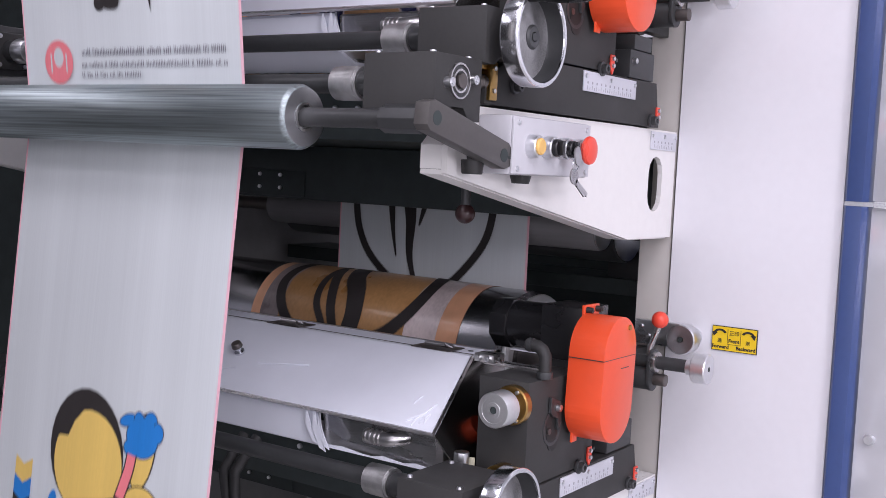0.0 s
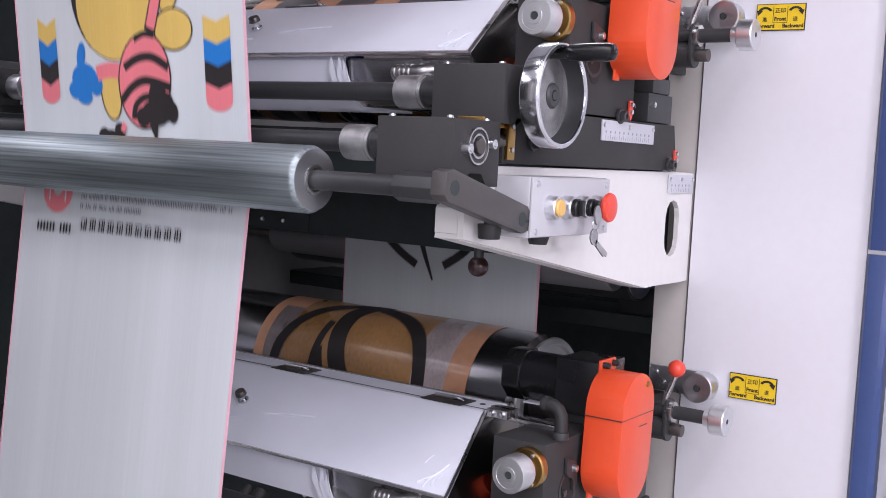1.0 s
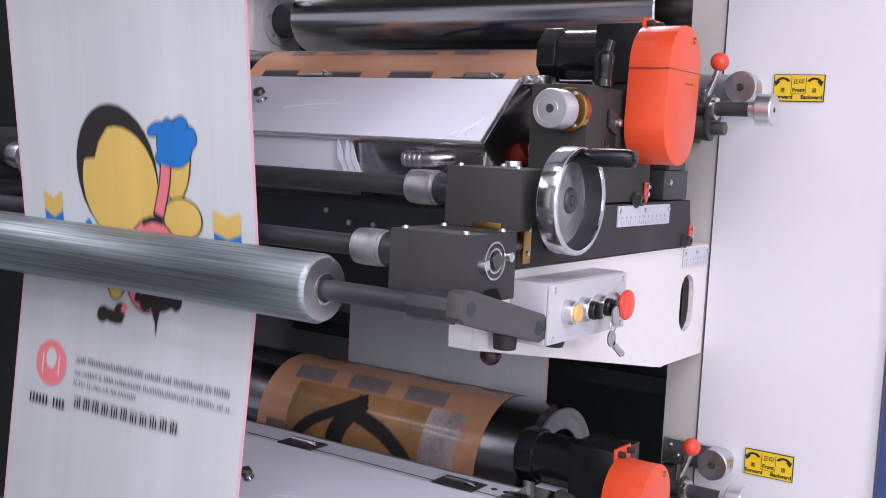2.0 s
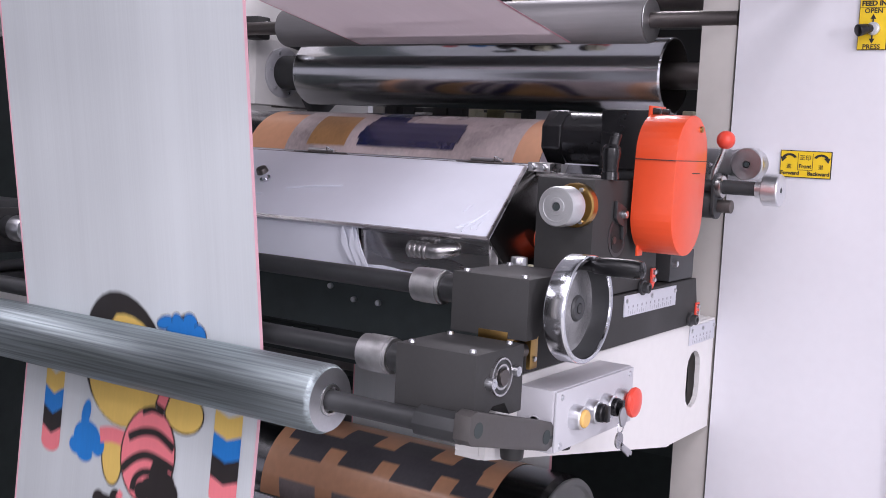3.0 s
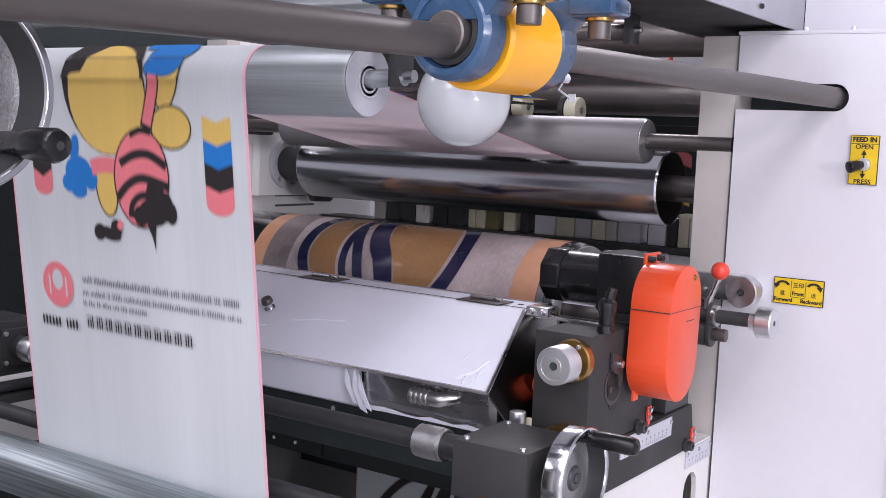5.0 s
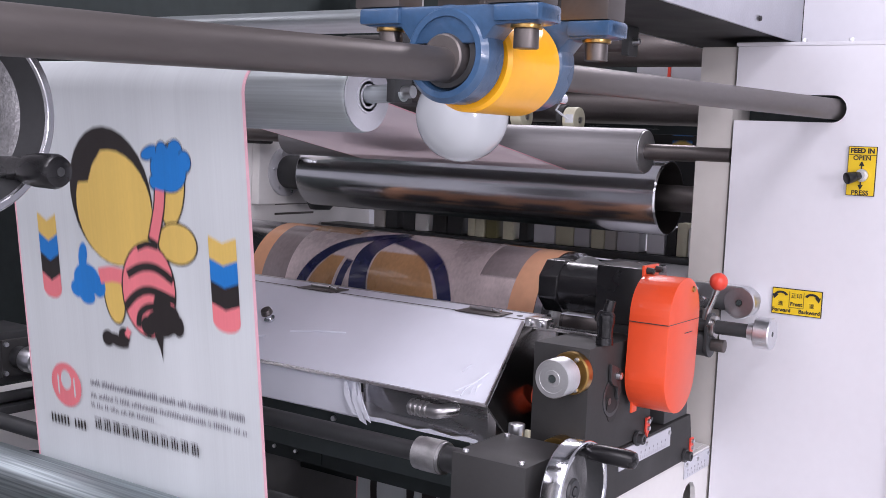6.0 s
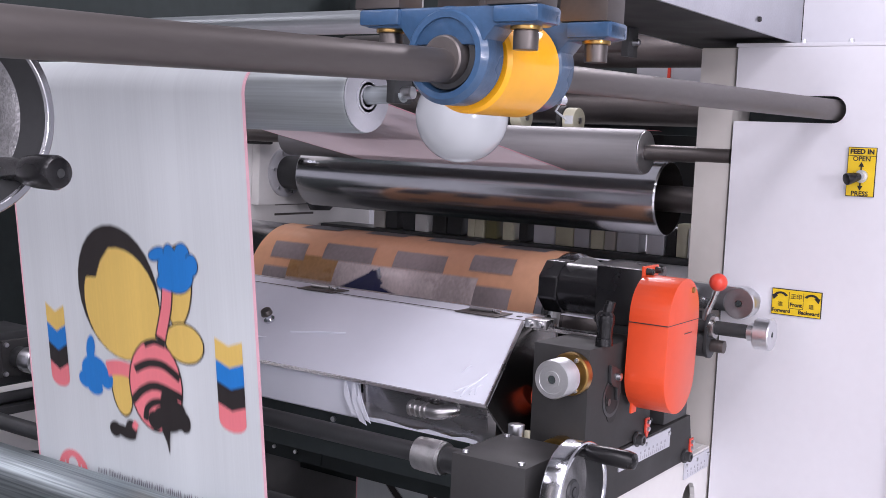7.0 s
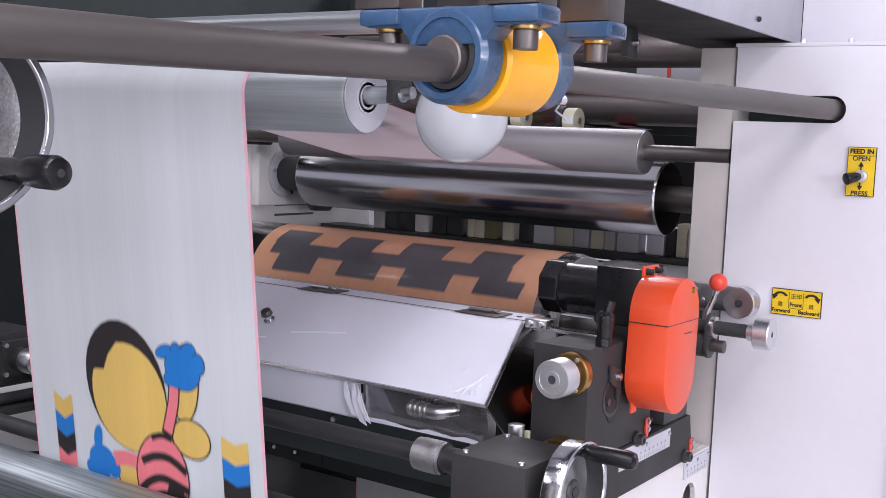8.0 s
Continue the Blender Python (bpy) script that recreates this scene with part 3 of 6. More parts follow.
def hood():
    t = thing("ink_hood", (-0.7, -0.55, 1.56), "ink chamber hood in stainless steel covered with lilac film", "machine hood", "ink hoods")
    L, R = -1.30, -0.150
    bm = B()
    prism(bm, [(-0.425, 1.752), (-0.505, 1.749), (-0.505, 1.746), (-0.425, 1.749)], L, R - 0.02)
    part("top_flange", bm, FILM, t, "lilac film on the flat top flange")
    part("rear_lip", box(B(), L, R - 0.02, -0.4245, -0.418, 1.747, 1.7535), STEEL, t, "bright stainless rear lip")
    part("film_seam", box(B(), L, R - 0.02, -0.4885, -0.4873, 1.7508, 1.7518), SHAFT, t)
    # two dark discs on the flange, painted shade of small holes
    for x in (-0.205, -0.18):
        part("hole", rod(B(), (x, -0.455, 1.7505), (x, -0.455, 1.7516), 0.006, seg=16), DARK_AND_SHADE, t)
    bm = B()
    prism(bm, [(-0.500, 1.7505), (-0.505, 1.7500), (-0.680, 1.640), (-0.677, 1.636), (-0.504, 1.745)], L, R)
    bm2 = part("cover", bm, FILM, t, "lilac white film on the sloping cover")
    skew(bm2)
    bm = B()
    prism(bm, [(-0.679, 1.641), (-0.683, 1.636), (-0.676, 1.633)], L, R + 0.022)
    part("hem", bm, STEEL, t)
    bm = B()
    prism(bm, [(-0.400, 1.752), (-0.503, 1.7465), (-0.676, 1.637), (-0.645, 1.59), (-0.56, 1.553), (-0.40, 1.60)], R - 0.005, R - 0.001)
    skew(part("end_plate", bm, DARKENED_STEEL, t, "stainless end plate, darkened for its dark reflection"))
    bm = B()
    prism(bm, [(-0.502, 1.7525), (-0.507, 1.7512), (-0.682, 1.6412), (-0.679, 1.6375), (-0.503, 1.747)], R - 0.001, R + 0.0015)
    skew(part("edge_fold", bm, STEEL, t))
    bm = B()
    prism(bm, [(-0.660, 1.634), (-0.664, 1.628), (-0.655, 1.565), (-0.60, 1.545), (-0.45, 1.545), (-0.45, 1.55), (-0.598, 1.55), (-0.650, 1.57)], L, -0.405)
    part("tray_front", bm, FILM, t, "torn lilac film on the ink tray")
    bm = B()
    prism(bm, [(-0.648, 1.632), (-0.652, 1.628), (-0.643, 1.568), (-0.60, 1.549), (-0.45, 1.549), (-0.45, 1.553), (-0.598, 1.554), (-0.638, 1.571)], -0.405, R + 0.005)
    part("tray_end", bm, STEEL, t, "bare stainless end of the ink tray")
    part("tray_cap", box(B(), R - 0.03, R + 0.02, -0.645, -0.55, 1.556, 1.635, 0.002), STEEL, t)
    bm = B()
    prism(bm, [(-0.45, 1.553), (-0.67, 1.635), (-0.44, 1.74)], L, L + 0.01)
    part("end_plate", bm, STEEL, t)
    # film shreds
    random.seed(5)
    for k, (x, w, h) in enumerate(((-0.435, 0.006, 0.062), (-0.415, 0.008, 0.072), (-0.40, 0.004, 0.066))):
        bm = B()
        pts = [(x + random.uniform(-0.01, 0.01), 1.632), (x + w, 1.632), (x + w + 0.012, 1.632 - h * 0.5), (x + w + 0.030, 1.632 - h), (x + 0.022, 1.632 - h * 0.92), (x + 0.003, 1.632 - h * 0.45)]
        prism(bm, pts, -0.671 - 0.003 * k, -0.669 - 0.003 * k, "Y")
        part("film_shred", bm, FILM, t)
    # creases in the film
    for a, b in (((-0.62, 0.42), (-0.50, 0.52)), ((-0.185, 0.12), (-0.165, 0.34)), ((-0.20, 0.08), (-0.172, 0.22)), ((-0.70, 0.25), (-0.665, 0.30))):
        def on(p):
            u = p[1]
            return Vector((p[0], -0.6805 + 0.175 * u, 1.6405 + 0.1095 * u))
        bm = B()
        tube(bm, [on(a), (on(a) + on(b)) / 2 + Vector((0.004, 0, 0.002)), on(b)], 0.0017, 5)
        part("film_crease", bm, FILM, t)
    random.seed(8)
    for k in range(5):
        u, x = random.uniform(0.02, 0.30), random.uniform(-0.225, -0.158)
        p = Vector((x, -0.6805 + 0.175 * u, 1.6405 + 0.1095 * u))
        q = p + Vector((random.uniform(-0.004, 0.014), 0.175 * 0.12, 0.1095 * 0.12)) * random.uniform(0.5, 1.3)
        part("film_crease", tube(B(), [p, (p + q) / 2 + Vector((random.uniform(-0.003, 0.003), -0.0006, 0.001)), q], random.uniform(0.0007, 0.0013), 5), FILM, t)
    top = [(-0.405 + 0.0245 * k, 1.5675 + random.uniform(-0.002, 0.004)) for k in range(11)]
    part("film_remnant", prism(B(), [(-0.405, 1.563)] + [(-0.16, 1.563)] + top[::-1], -0.6535, -0.6515, "Y"), FILM, t, "torn edge of lilac film")
    # hinges
    for x in (-0.27, -0.655):
        h = part("hinge", box(B(), x - 0.045, x + 0.045, -0.503, -0.446, 1.7515, 1.7535, 0.0006), SHAFT, t, "dark steel hinge in a cut-out of the film")
        part("pin", rod(B(), (x - 0.032, -0.470, 1.7565), (x + 0.032, -0.470, 1.7565), 0.0045, seg=12), STEEL, h)
        part("loop", tube(B(), [(x + 0.022, -0.48, 1.757), (x + 0.03, -0.492, 1.764), (x + 0.038, -0.48, 1.757), (x + 0.03, -0.463, 1.757)], 0.0016, 6), CHROME, h)
    # cover knob
    bm = B()
    nrm = Vector((0, -0.53, 0.85))
    p = Vector((-0.69, -0.590, 1.697))
    rod(bm, p, p + nrm * 0.016, 0.006, seg=16)
    rod(bm, p, p + nrm * 0.004, 0.011, seg=16)
    k = part("cover_knob", bm, CHROME, t, "small chrome cover knob")
    part("knob_cap", rod(B(), p + nrm * 0.016, p + nrm * 0.026, 0.012, 0.010, seg=20, bevel=0.001), SHAFT, k, "dark polished cap")
    # hose nozzle on the tray
    nozzle = part("hose_nozzle", tube(B(), [(-0.292, -0.662, 1.606), (-0.252, -0.662, 1.606), (-0.242, -0.664, 1.606), (-0.232, -0.664, 1.607), (-0.222, -0.660, 1.609), (-0.212, -0.650, 1.612), (-0.206, -0.636, 1.614)], 0.0125, 20), STEEL, t, "ribbed steel hose nozzle")
    for k in range(4):
        part("rib", rod(B(), (-0.29 + 0.010 * k, -0.662, 1.606), (-0.284 + 0.010 * k, -0.662, 1.606), 0.0145, seg=20, bevel=0.0006), STEEL, nozzle)
    # support bracket at the right end
    part("end_bracket", box(B(), R - 0.015, -0.035, -0.475, -0.45, 1.735, 1.742, 0.001), STEEL, t)
    part("end_lug", box(B(), R - 0.018, -0.125, -0.50, -0.46, 1.742, 1.758, 0.001), STEEL, t)
    for x in (-0.157, -0.135):
        screw(t, (x, -0.50, 1.750), "Y", 0.006, 0.008)
    return t


def lever_group():
    t = thing("throw_off_lever", (0.04, -0.05, 1.70), "steel throw-off lever with a red ball and aluminium hand knobs", "lever", "throw-off levers")
    part("mount_plate", box(B(), -0.055, 0.055, -0.035, -0.022, 1.745, 1.797, 0.002), ALU, t)
    for x in (-0.04, -0.022):
        screw(t, (x, -0.035, 1.763 + (0.02 if x < -0.03 else 0)), "Y", 0.005, 0.004)
    part("mount_block", box(B(), -0.06, 0.05, -0.022, 0.0, 1.75, 1.79, 0.002), STEEL, t)
    bm = B()
    lathe(bm, (0.066, 0, 1.769), [(0.0, 0.020), (-0.035, 0.020), (-0.036, 0.030), (-0.039, 0.0315), (-0.072, 0.0315), (-0.0745, 0.0295), (-0.0745, 0.007), (-0.068, 0.006)], "Y", 64)
    k = part("round_knob", bm, ALU, t, "turned aluminium round knob")
    # bore drawn as a dark disc, its shade put into the colour
    part("bore", rod(B(), (0.066, -0.070, 1.769), (0.066, -0.0749, 1.769), 0.0055, seg=16), DARK_AND_SHADE, k)
    bm = B()
    bmesh.ops.create_uvsphere(bm, u_segments=24, v_segments=14, radius=0.0175, matrix=Matrix.Translation((0.042, -0.127, 1.813)))
    part("ball_grip", bm, RED, t, "orange red ball grip")
    part("lever_arm", tube(B(), [(0.040, -0.127, 1.798), (0.034, -0.127, 1.78), (0.024, -0.127, 1.755), (0.020, -0.127, 1.727)], 0.006, 14), STEEL, t)
    part("spindle", rod(B(), (-0.03, -0.127, 1.725), (0.03, -0.127, 1.725), 0.013, seg=24), BLACK, t)
    part("collar", rod(B(), (0.030, -0.127, 1.725), (0.044, -0.127, 1.725), 0.021, seg=32, bevel=0.001), STEEL, t)
    part("black_sleeve", rod(B(), (0.044, -0.127, 1.725), (0.108, -0.127, 1.725), 0.0135, seg=24), BLACK, t)
    part("knob_neck", rod(B(), (0.108, -0.127, 1.725), (0.122, -0.127, 1.725), 0.017, seg=24), ALU, t)
    bm = B()
    lathe(bm, (0, -0.127, 1.725), [(0.122, 0.028), (0.124, 0.030), (0.151, 0.030), (0.153, 0.0285), (0.153, 0.006), (0.149, 0.005)], "X", 64)
    k = part("end_knob", bm, ALU, t, "turned aluminium end knob")
    # another dark disc for the shade in the knob's bore
    part("bore", rod(B(), (0.149, -0.127, 1.725), (0.1533, -0.127, 1.725), 0.0045, seg=16), DARK_AND_SHADE, k)
    part("pivot_boss", rod(B(), (-0.04, -0.120, 1.690), (0.026, -0.120, 1.690), 0.026, seg=32, bevel=0.002), BLACK, t)
    part("link_plate", prism(B(), stadium(-0.123, 1.707, 0.05, 0.088, 10), 0.027, 0.034, bevel=0.001), BLACK, t)
    part("pivot_bolt", rod(B(), (0.034, -0.120, 1.688), (0.060, -0.120, 1.688), 0.0125, seg=24, bevel=0.001), SHAFT, t)
    part("brass_link", box(B(), -0.05, -0.028, -0.20, -0.10, 1.68, 1.70, 0.002), BRASS, t)
    part("carrier", box(B(), -0.06, -0.036, -0.15, 0.006, 1.66, 1.735, 0.002), BLACK, t)
    return t


def adjuster(xl, xr, y, z, collar, with_wheel):
    """A cross shaft with its knurled collar and bearing block; the upper one ends in a handwheel."""
    t = thing("cross_shaft", ((xl + xr) / 2, y, z - 0.03), "black cross shaft with knurled collar and dark bearing block", "shaft", "cross shafts")
    part("shaft", rod(B(), (-1.30, y, z), (xl, y, z), 0.0155, seg=24), BLACK, t)
    bm = B()
    n = 48
    for s, (a, b, r) in enumerate(((collar, collar + 0.010, 0.0262), (collar + 0.010, collar + 0.046, 0.0270), (collar + 0.046, collar + 0.052, 0.0255))):
        rod(bm, (a, y, z), (b, y, z), r, seg=n)
    part("knurled_collar", bm, KNURL, t, "knurled aluminium collar")
    part("sleeve", rod(B(), (collar + 0.05, y, z), (xl + 0.002, y, z), 0.021, seg=28), BLACK, t)
    y0, y1 = (y - 0.072, y + 0.075) if with_wheel else (y - 0.072, y + 0.048)
    z0, z1 = (z - 0.048, z + 0.038)
    bm = B()
    prism(bm, [(y0, z1), (y1, z1), (y1, z0 - 0.006), (y1 - 0.03, z0 - 0.006), (y1 - 0.045, z0 + 0.012), (y0 + 0.045, z0 + 0.012), (y0 + 0.03, z0), (y0, z0)], xl, xr, bevel=0.0012)
    blk = part("bearing_block", bm, GREY, t, "dark grey bearing block")
    for sx in (xl + 0.015, xr - 0.015):
        for sy in (y0 + 0.014, y1 - 0.014):
            screw(blk, (sx, sy, z1), "Z", 0.005, 0.0035)
    if with_wheel:
        part("threaded_end", rod(B(), (xr, y, z), (0.066, y, z), 0.011, seg=20), BLACK, t)
        part("thrust_collar", rod(B(), (xr, y, z), (xr + 0.012, y, z), 0.019, seg=24), BLACK, t)
    else:
        yy, zz = y - 0.012, z + 0.002
        bm = B()
        lathe(bm, (xr, yy, zz), [(0, 0.026), (0.004, 0.026), (0.004, 0.0235), (0.0015, 0.023)], "X", 36)
        lathe(bm, (xr, yy, zz), [(0, 0.0175), (0.004, 0.0175), (0.004, 0.0145), (0.0015, 0.014)], "X", 36)
        part("ball_bearing", bm, STEEL, blk, "steel rings of an open ball bearing")
        part("bearing_seal", rod(B(), (xr, yy, zz), (xr + 0.002, yy, zz), 0.0232, seg=36), BLACK, blk)
        part("shaft_tip", rod(B(), (xr + 0.003, yy, zz), (xr + 0.008, yy, zz), 0.011, seg=20), SHAFT, blk)
        for s in (-1, 1):
            screw(blk, (xr, yy + s * 0.031, zz + s * 0.004), "X", 0.0078, 0.011, ALU)
    return t


CAST = mat("cast_grey_iron", (0.27, 0.27, 0.275), 0.40, 0.6, 0.5, 110, 1.0)


def handwheel(cx, cy, cz, label, spin=0.0, grip=1.0):
    """A dished chrome handwheel that faces +X; cx is the plane of its rim."""
    t = thing("handwheel", (cx, cy, cz), label, "handwheel", "handwheels")
    bm = B()
    lathe(bm, (cx, cy, cz), [(-0.031, 0.0670), (-0.0325, 0.0710), (-0.0315, 0.0752), (-0.0300, 0.0764), (-0.0290, 0.0766), (-0.0030, 0.0770), (-0.0022, 0.0768), (-0.0005, 0.0757), (0, 0.0750),
                             (0, 0.0705), (-0.0005, 0.0697), (-0.003, 0.0690)], "X", 96, False)
    part("rim", bm, CHROME, t, "polished chrome rim")
    bm = B()
    lathe(bm, (cx, cy, cz), [(-0.0031, 0.0688), (-0.0255, 0.0660), (-0.0285, 0.0645)], "X", 72, False)
    part("inner_wall", bm, BLACK, t, "dark painted inside of the rim")
    bm = B()
    lathe(bm, (cx, cy, cz), [(-0.0285, 0.0644), (-0.031, 0.057), (-0.027, 0.040), (-0.019, 0.0192), (-0.034, 0.019), (-0.0325, 0.0670)], "X", 72, False)
    part("web_disc", bm, CAST, t, "rough dark cast web")
    bm = B()
    lathe(bm, (cx, cy, cz), [(-0.043, 0.019), (-0.018, 0.0190), (-0.015, 0.016), (-0.015, 0.008), (-0.019, 0.007)], "X", 36)
    part("hub", bm, BLACK, t)
    part("hub_bore", rod(B(), (cx - 0.021, cy, cz), (cx - 0.0145, cy, cz), 0.0065, seg=16), BLACK, t)
    hy, hz = cy + 0.063 * math.cos(radians(spin)), cz + 0.063 * math.sin(radians(spin))
    bm = B()
    lathe(bm, (cx, hy, hz), [(-0.030, 0.009), (0.0, 0.0095), (0.004, 0.0118), (0.030 * grip, 0.0132), (0.065 * grip, 0.0135), (0.074 * grip, 0.0115), (0.077 * grip, 0.006)], "X", 28)
    h = part("crank_grip", bm, PLASTIC, t, "glossy black crank grip")
    part("grip_pin", rod(B(), (cx + 0.070 * grip, hy, hz), (cx + 0.0785 * grip, hy, hz), 0.0035, seg=14, bevel=0.0008), BLACK, h)
    return t


def control_box():
    t = thing("control_box", (0.03, -0.65, 1.352), "light grey push button box on the bracket arm", "control box")
    part("enclosure", box(B(), 0.0005, 0.060, -0.787, -0.527, 1.352, 1.444, 0.004), BOXGREY, t)
    part("front_plate", box(B(), 0.0605, 0.064, -0.785, -0.529, 1.354, 1.442, 0.001), BOXGREY, t)
    for y, z in ((-0.770, 1.433), (-0.543, 1.433), (-0.770, 1.362), (-0.543, 1.362)):
        screw(t, (0.064, y, z), "X", 0.0045, 0.002)
    bm = B()
    lathe(bm, (0.0, 0, 0), [(-0.786, 0.012), (-0.7885, 0.012), (-0.7885, 0.0105), (-0.787, 0.010)], "Y", 28)
    bm.transform(Matrix.Translation((0.03, 0, 1.392)))
    part("knockout", bm, BOXGREY, t)

    def bezel(y, name, label):
        bm = B()
        lathe(bm, (0.064, y, 1.398), [(0, 0.0185), (0.010, 0.0180), (0.016, 0.0172), (0.0175, 0.0155), (0.0175, 0.0135), (0.013, 0.013)], "X", 36)
        return part(name, bm, ALU, t, label)
    b = bezel(-0.731, "push_button", "yellow push button in a chrome bezel")
    bm = B()
    lathe(bm, (0.064, -0.731, 1.398), [(0.012, 0.0132), (0.020, 0.0132), (0.022, 0.011)], "X", 32)
    part("cap", bm, mat("amber_button", (0.72, 0.45, 0.14), 0.35), b, "amber yellow cap")
    for y, nm in ((-0.681, "selector_switch"), (-0.631, "key_switch")):
        b = bezel(y, nm, "black rotary switch in a chrome bezel")
        bm = B()
        lathe(bm, (0.064, y, 1.398), [(0.012, 0.0140), (0.024, 0.0140), (0.026, 0.0125)], "X", 28)
        box(bm, 0.086, 0.097, y - 0.0045, y + 0.0045, 1.386, 1.410, 0.001)
        part("turn_knob", bm, PLASTIC, b)
    part("cable_gland", rod(B(), (0.03, -0.70, 1.3515), (0.03, -0.70, 1.338), 0.018, 0.014, seg=24), RUBBER, t)
    sb = bezel(-0.582, "stop_button", "red mushroom stop button on a chrome bezel")
    bm = B()
    lathe(bm, (0.064, -0.582, 1.398), [(0.014, 0.011), (0.022, 0.011), (0.023, 0.0225), (0.027, 0.0240), (0.031, 0.0225), (0.0335, 0.015), (0.034, 0.004)], "X", 44)
    part("mushroom_cap", bm, RED, sb, "red mushroom cap")
    k = thing("key_pair", (0.098, -0.631, 1.39), "two steel keys hanging from the key switch", "keys")
    part("inserted_key", prism(B(), stadium(-0.640, 1.387, 0.021, 0.032, 8, 20), 0.099, 0.1015), STEEL, k)
    bm = B()
    tube(bm, [(0.1, -0.645 + 0.010 * math.cos(a), 1.373 + 0.010 * math.sin(a)) for a in [2 * math.pi * q / 14 for q in range(15)]], 0.0009, 5)
    part("ring", bm, CHROME, k)
    bm = B()
    prism(bm, stadium(-0.652, 1.354, 0.024, 0.027, 8, 50), 0.1005, 0.103)
    prism(bm, [(-0.645, 1.350), (-0.603, 1.327), (-0.606, 1.321), (-0.612, 1.324), (-0.616, 1.321), (-0.649, 1.342)], 0.1005, 0.103)
    part("hanging_key", bm, STEEL, k)
    return t


clamp_lever()
UNIT = [side_stand(), knob_assembly(), shield(), motor(), hood(), lever_group(),
        adjuster(-0.088, 0.038, -0.765, 1.566, -0.198, True), handwheel(0.097, -0.768, 1.563, "dished chrome handwheel with a black crank grip", 86),
        adjuster(-0.080, 0.047, -0.905, 1.481, -0.187, False), scale_strip(0.0085, -0.463, -0.243, 1.508, 1.544, "etched aluminium millimetre scale on the stand"),
        scale_strip(0.0005, -0.138, -0.008, 1.416, 1.453, "etched aluminium millimetre scale on the bracket arm"),
        pointer(0.0085, -0.352, 1.567), pointer(0.0085, -0.131, 1.485), pad(0.0085, -0.395, 1.553), pad(0.0085, -0.163, 1.472), pad(0.0085, -0.70, 1.495)]
control_box()


def thread_block():
    t = thing("guide_nut", (0.0, -0.77, 1.462), "brass guide nut with a dark threaded spindle", "nut", "guide nuts")
    part("nut", box(B(), -0.03, 0.014, -0.780, -0.758, 1.466, 1.526, 0.002), BRASS, t)
    part("nut_plate", box(B(), -0.04, 0.008, -0.838, -0.7805, 1.513, 1.527, 0.001), BRASS, t)
    bm = B()
    for k in range(7):
        lathe(bm, (0.0, 0, 1.494), [(-0.776 - k * 0.012, 0.009), (-0.782 - k * 0.012, 0.0125), (-0.788 - k * 0.012, 0.009)], "Y", 16)
    part("spindle", bm, SHAFT, t)
    for z in (1.516, 1.481):
        screw(t, (0.014, -0.769, z), "X", 0.004, 0.003)
    part("carrier", box(B(), -0.06, 0.0, -0.90, -0.755, 1.4592, 1.470, 0.001), BLACK, t)
    return t


nut = thread_block()
UNIT.append(nut)
for t in UNIT:
    # the lower handwheel stands half a turn further
    copy_thing(t, pose(*(Vector(t.location) - Vector((0, 0, PITCH))), 175 if t.name.startswith("handwheel") else 0))


elbow = thing("hose_elbow", (0.004, -0.535, 0.9935), "black rubber hose elbow on top of the lower stand", "hose")
part("elbow", tube(B(), [(0.004, -0.535, 0.9935), (0.004, -0.535, 1.020), (0.003, -0.535, 1.034), (-0.003, -0.535, 1.044), (-0.012, -0.535, 1.049), (-0.034, -0.535, 1.050)], 0.0115, 18), RUBBER, elbow)
part("clamp_band", rod(B(), (-0.030, -0.535, 1.050), (-0.022, -0.535, 1.050), 0.0128, seg=20), BLACK, elbow)
part("socket", rod(B(), (0.004, -0.535, 0.9930), (0.004, -0.535, 1.006), 0.0145, seg=20, bevel=0.001), BLACK, elbow)


def fitting():
    t = thing("drain_fitting", (-0.085, -0.655, 1.575), "small knurled steel drain fitting beside the tray", "fitting", "fittings")
    part("cap", rod(B(), (-0.085, -0.655, 1.585), (-0.085, -0.655, 1.612), 0.0135, seg=24, bevel=0.001), ALU, t)
    part("stem", rod(B(), (-0.085, -0.655, 1.545), (-0.085, -0.655, 1.586), 0.009, seg=16), BLACK, t)
    return t


t = fitting()
copy_thing(t, pose(*(Vector(t.location) - Vector((0, 0, PITCH)))))

# far-side bearing blocks of the cross shafts


def far_block(y, z):
    t = thing("far_bearing", (-1.285, y, z - 0.05), "black far-side bearing block with a flanged end", "bearing", "far bearings")
    part("block", box(B(), -1.385, -1.255, y - 0.075, y + 0.06, z - 0.055, z + 0.055, 0.003), BLACK, t)
    part("flange", box(B(), -1.2545, -1.244, y - 0.040, y + 0.040, z - 0.040, z + 0.040, 0.003), GREY, t)
    for a in (-1, 1):
        for b in (-1, 1):
            screw(t, (-1.244, y + a * 0.031, z + b * 0.031), "X", 0.0055, 0.005)
    part("boss", rod(B(), (-1.244, y, z), (-1.215, y, z), 0.024, seg=24), BLACK, t)
    part("collar", rod(B(), (-1.215, y, z), (-1.175, y, z), 0.027, seg=32, bevel=0.002), ALU, t)
    return t


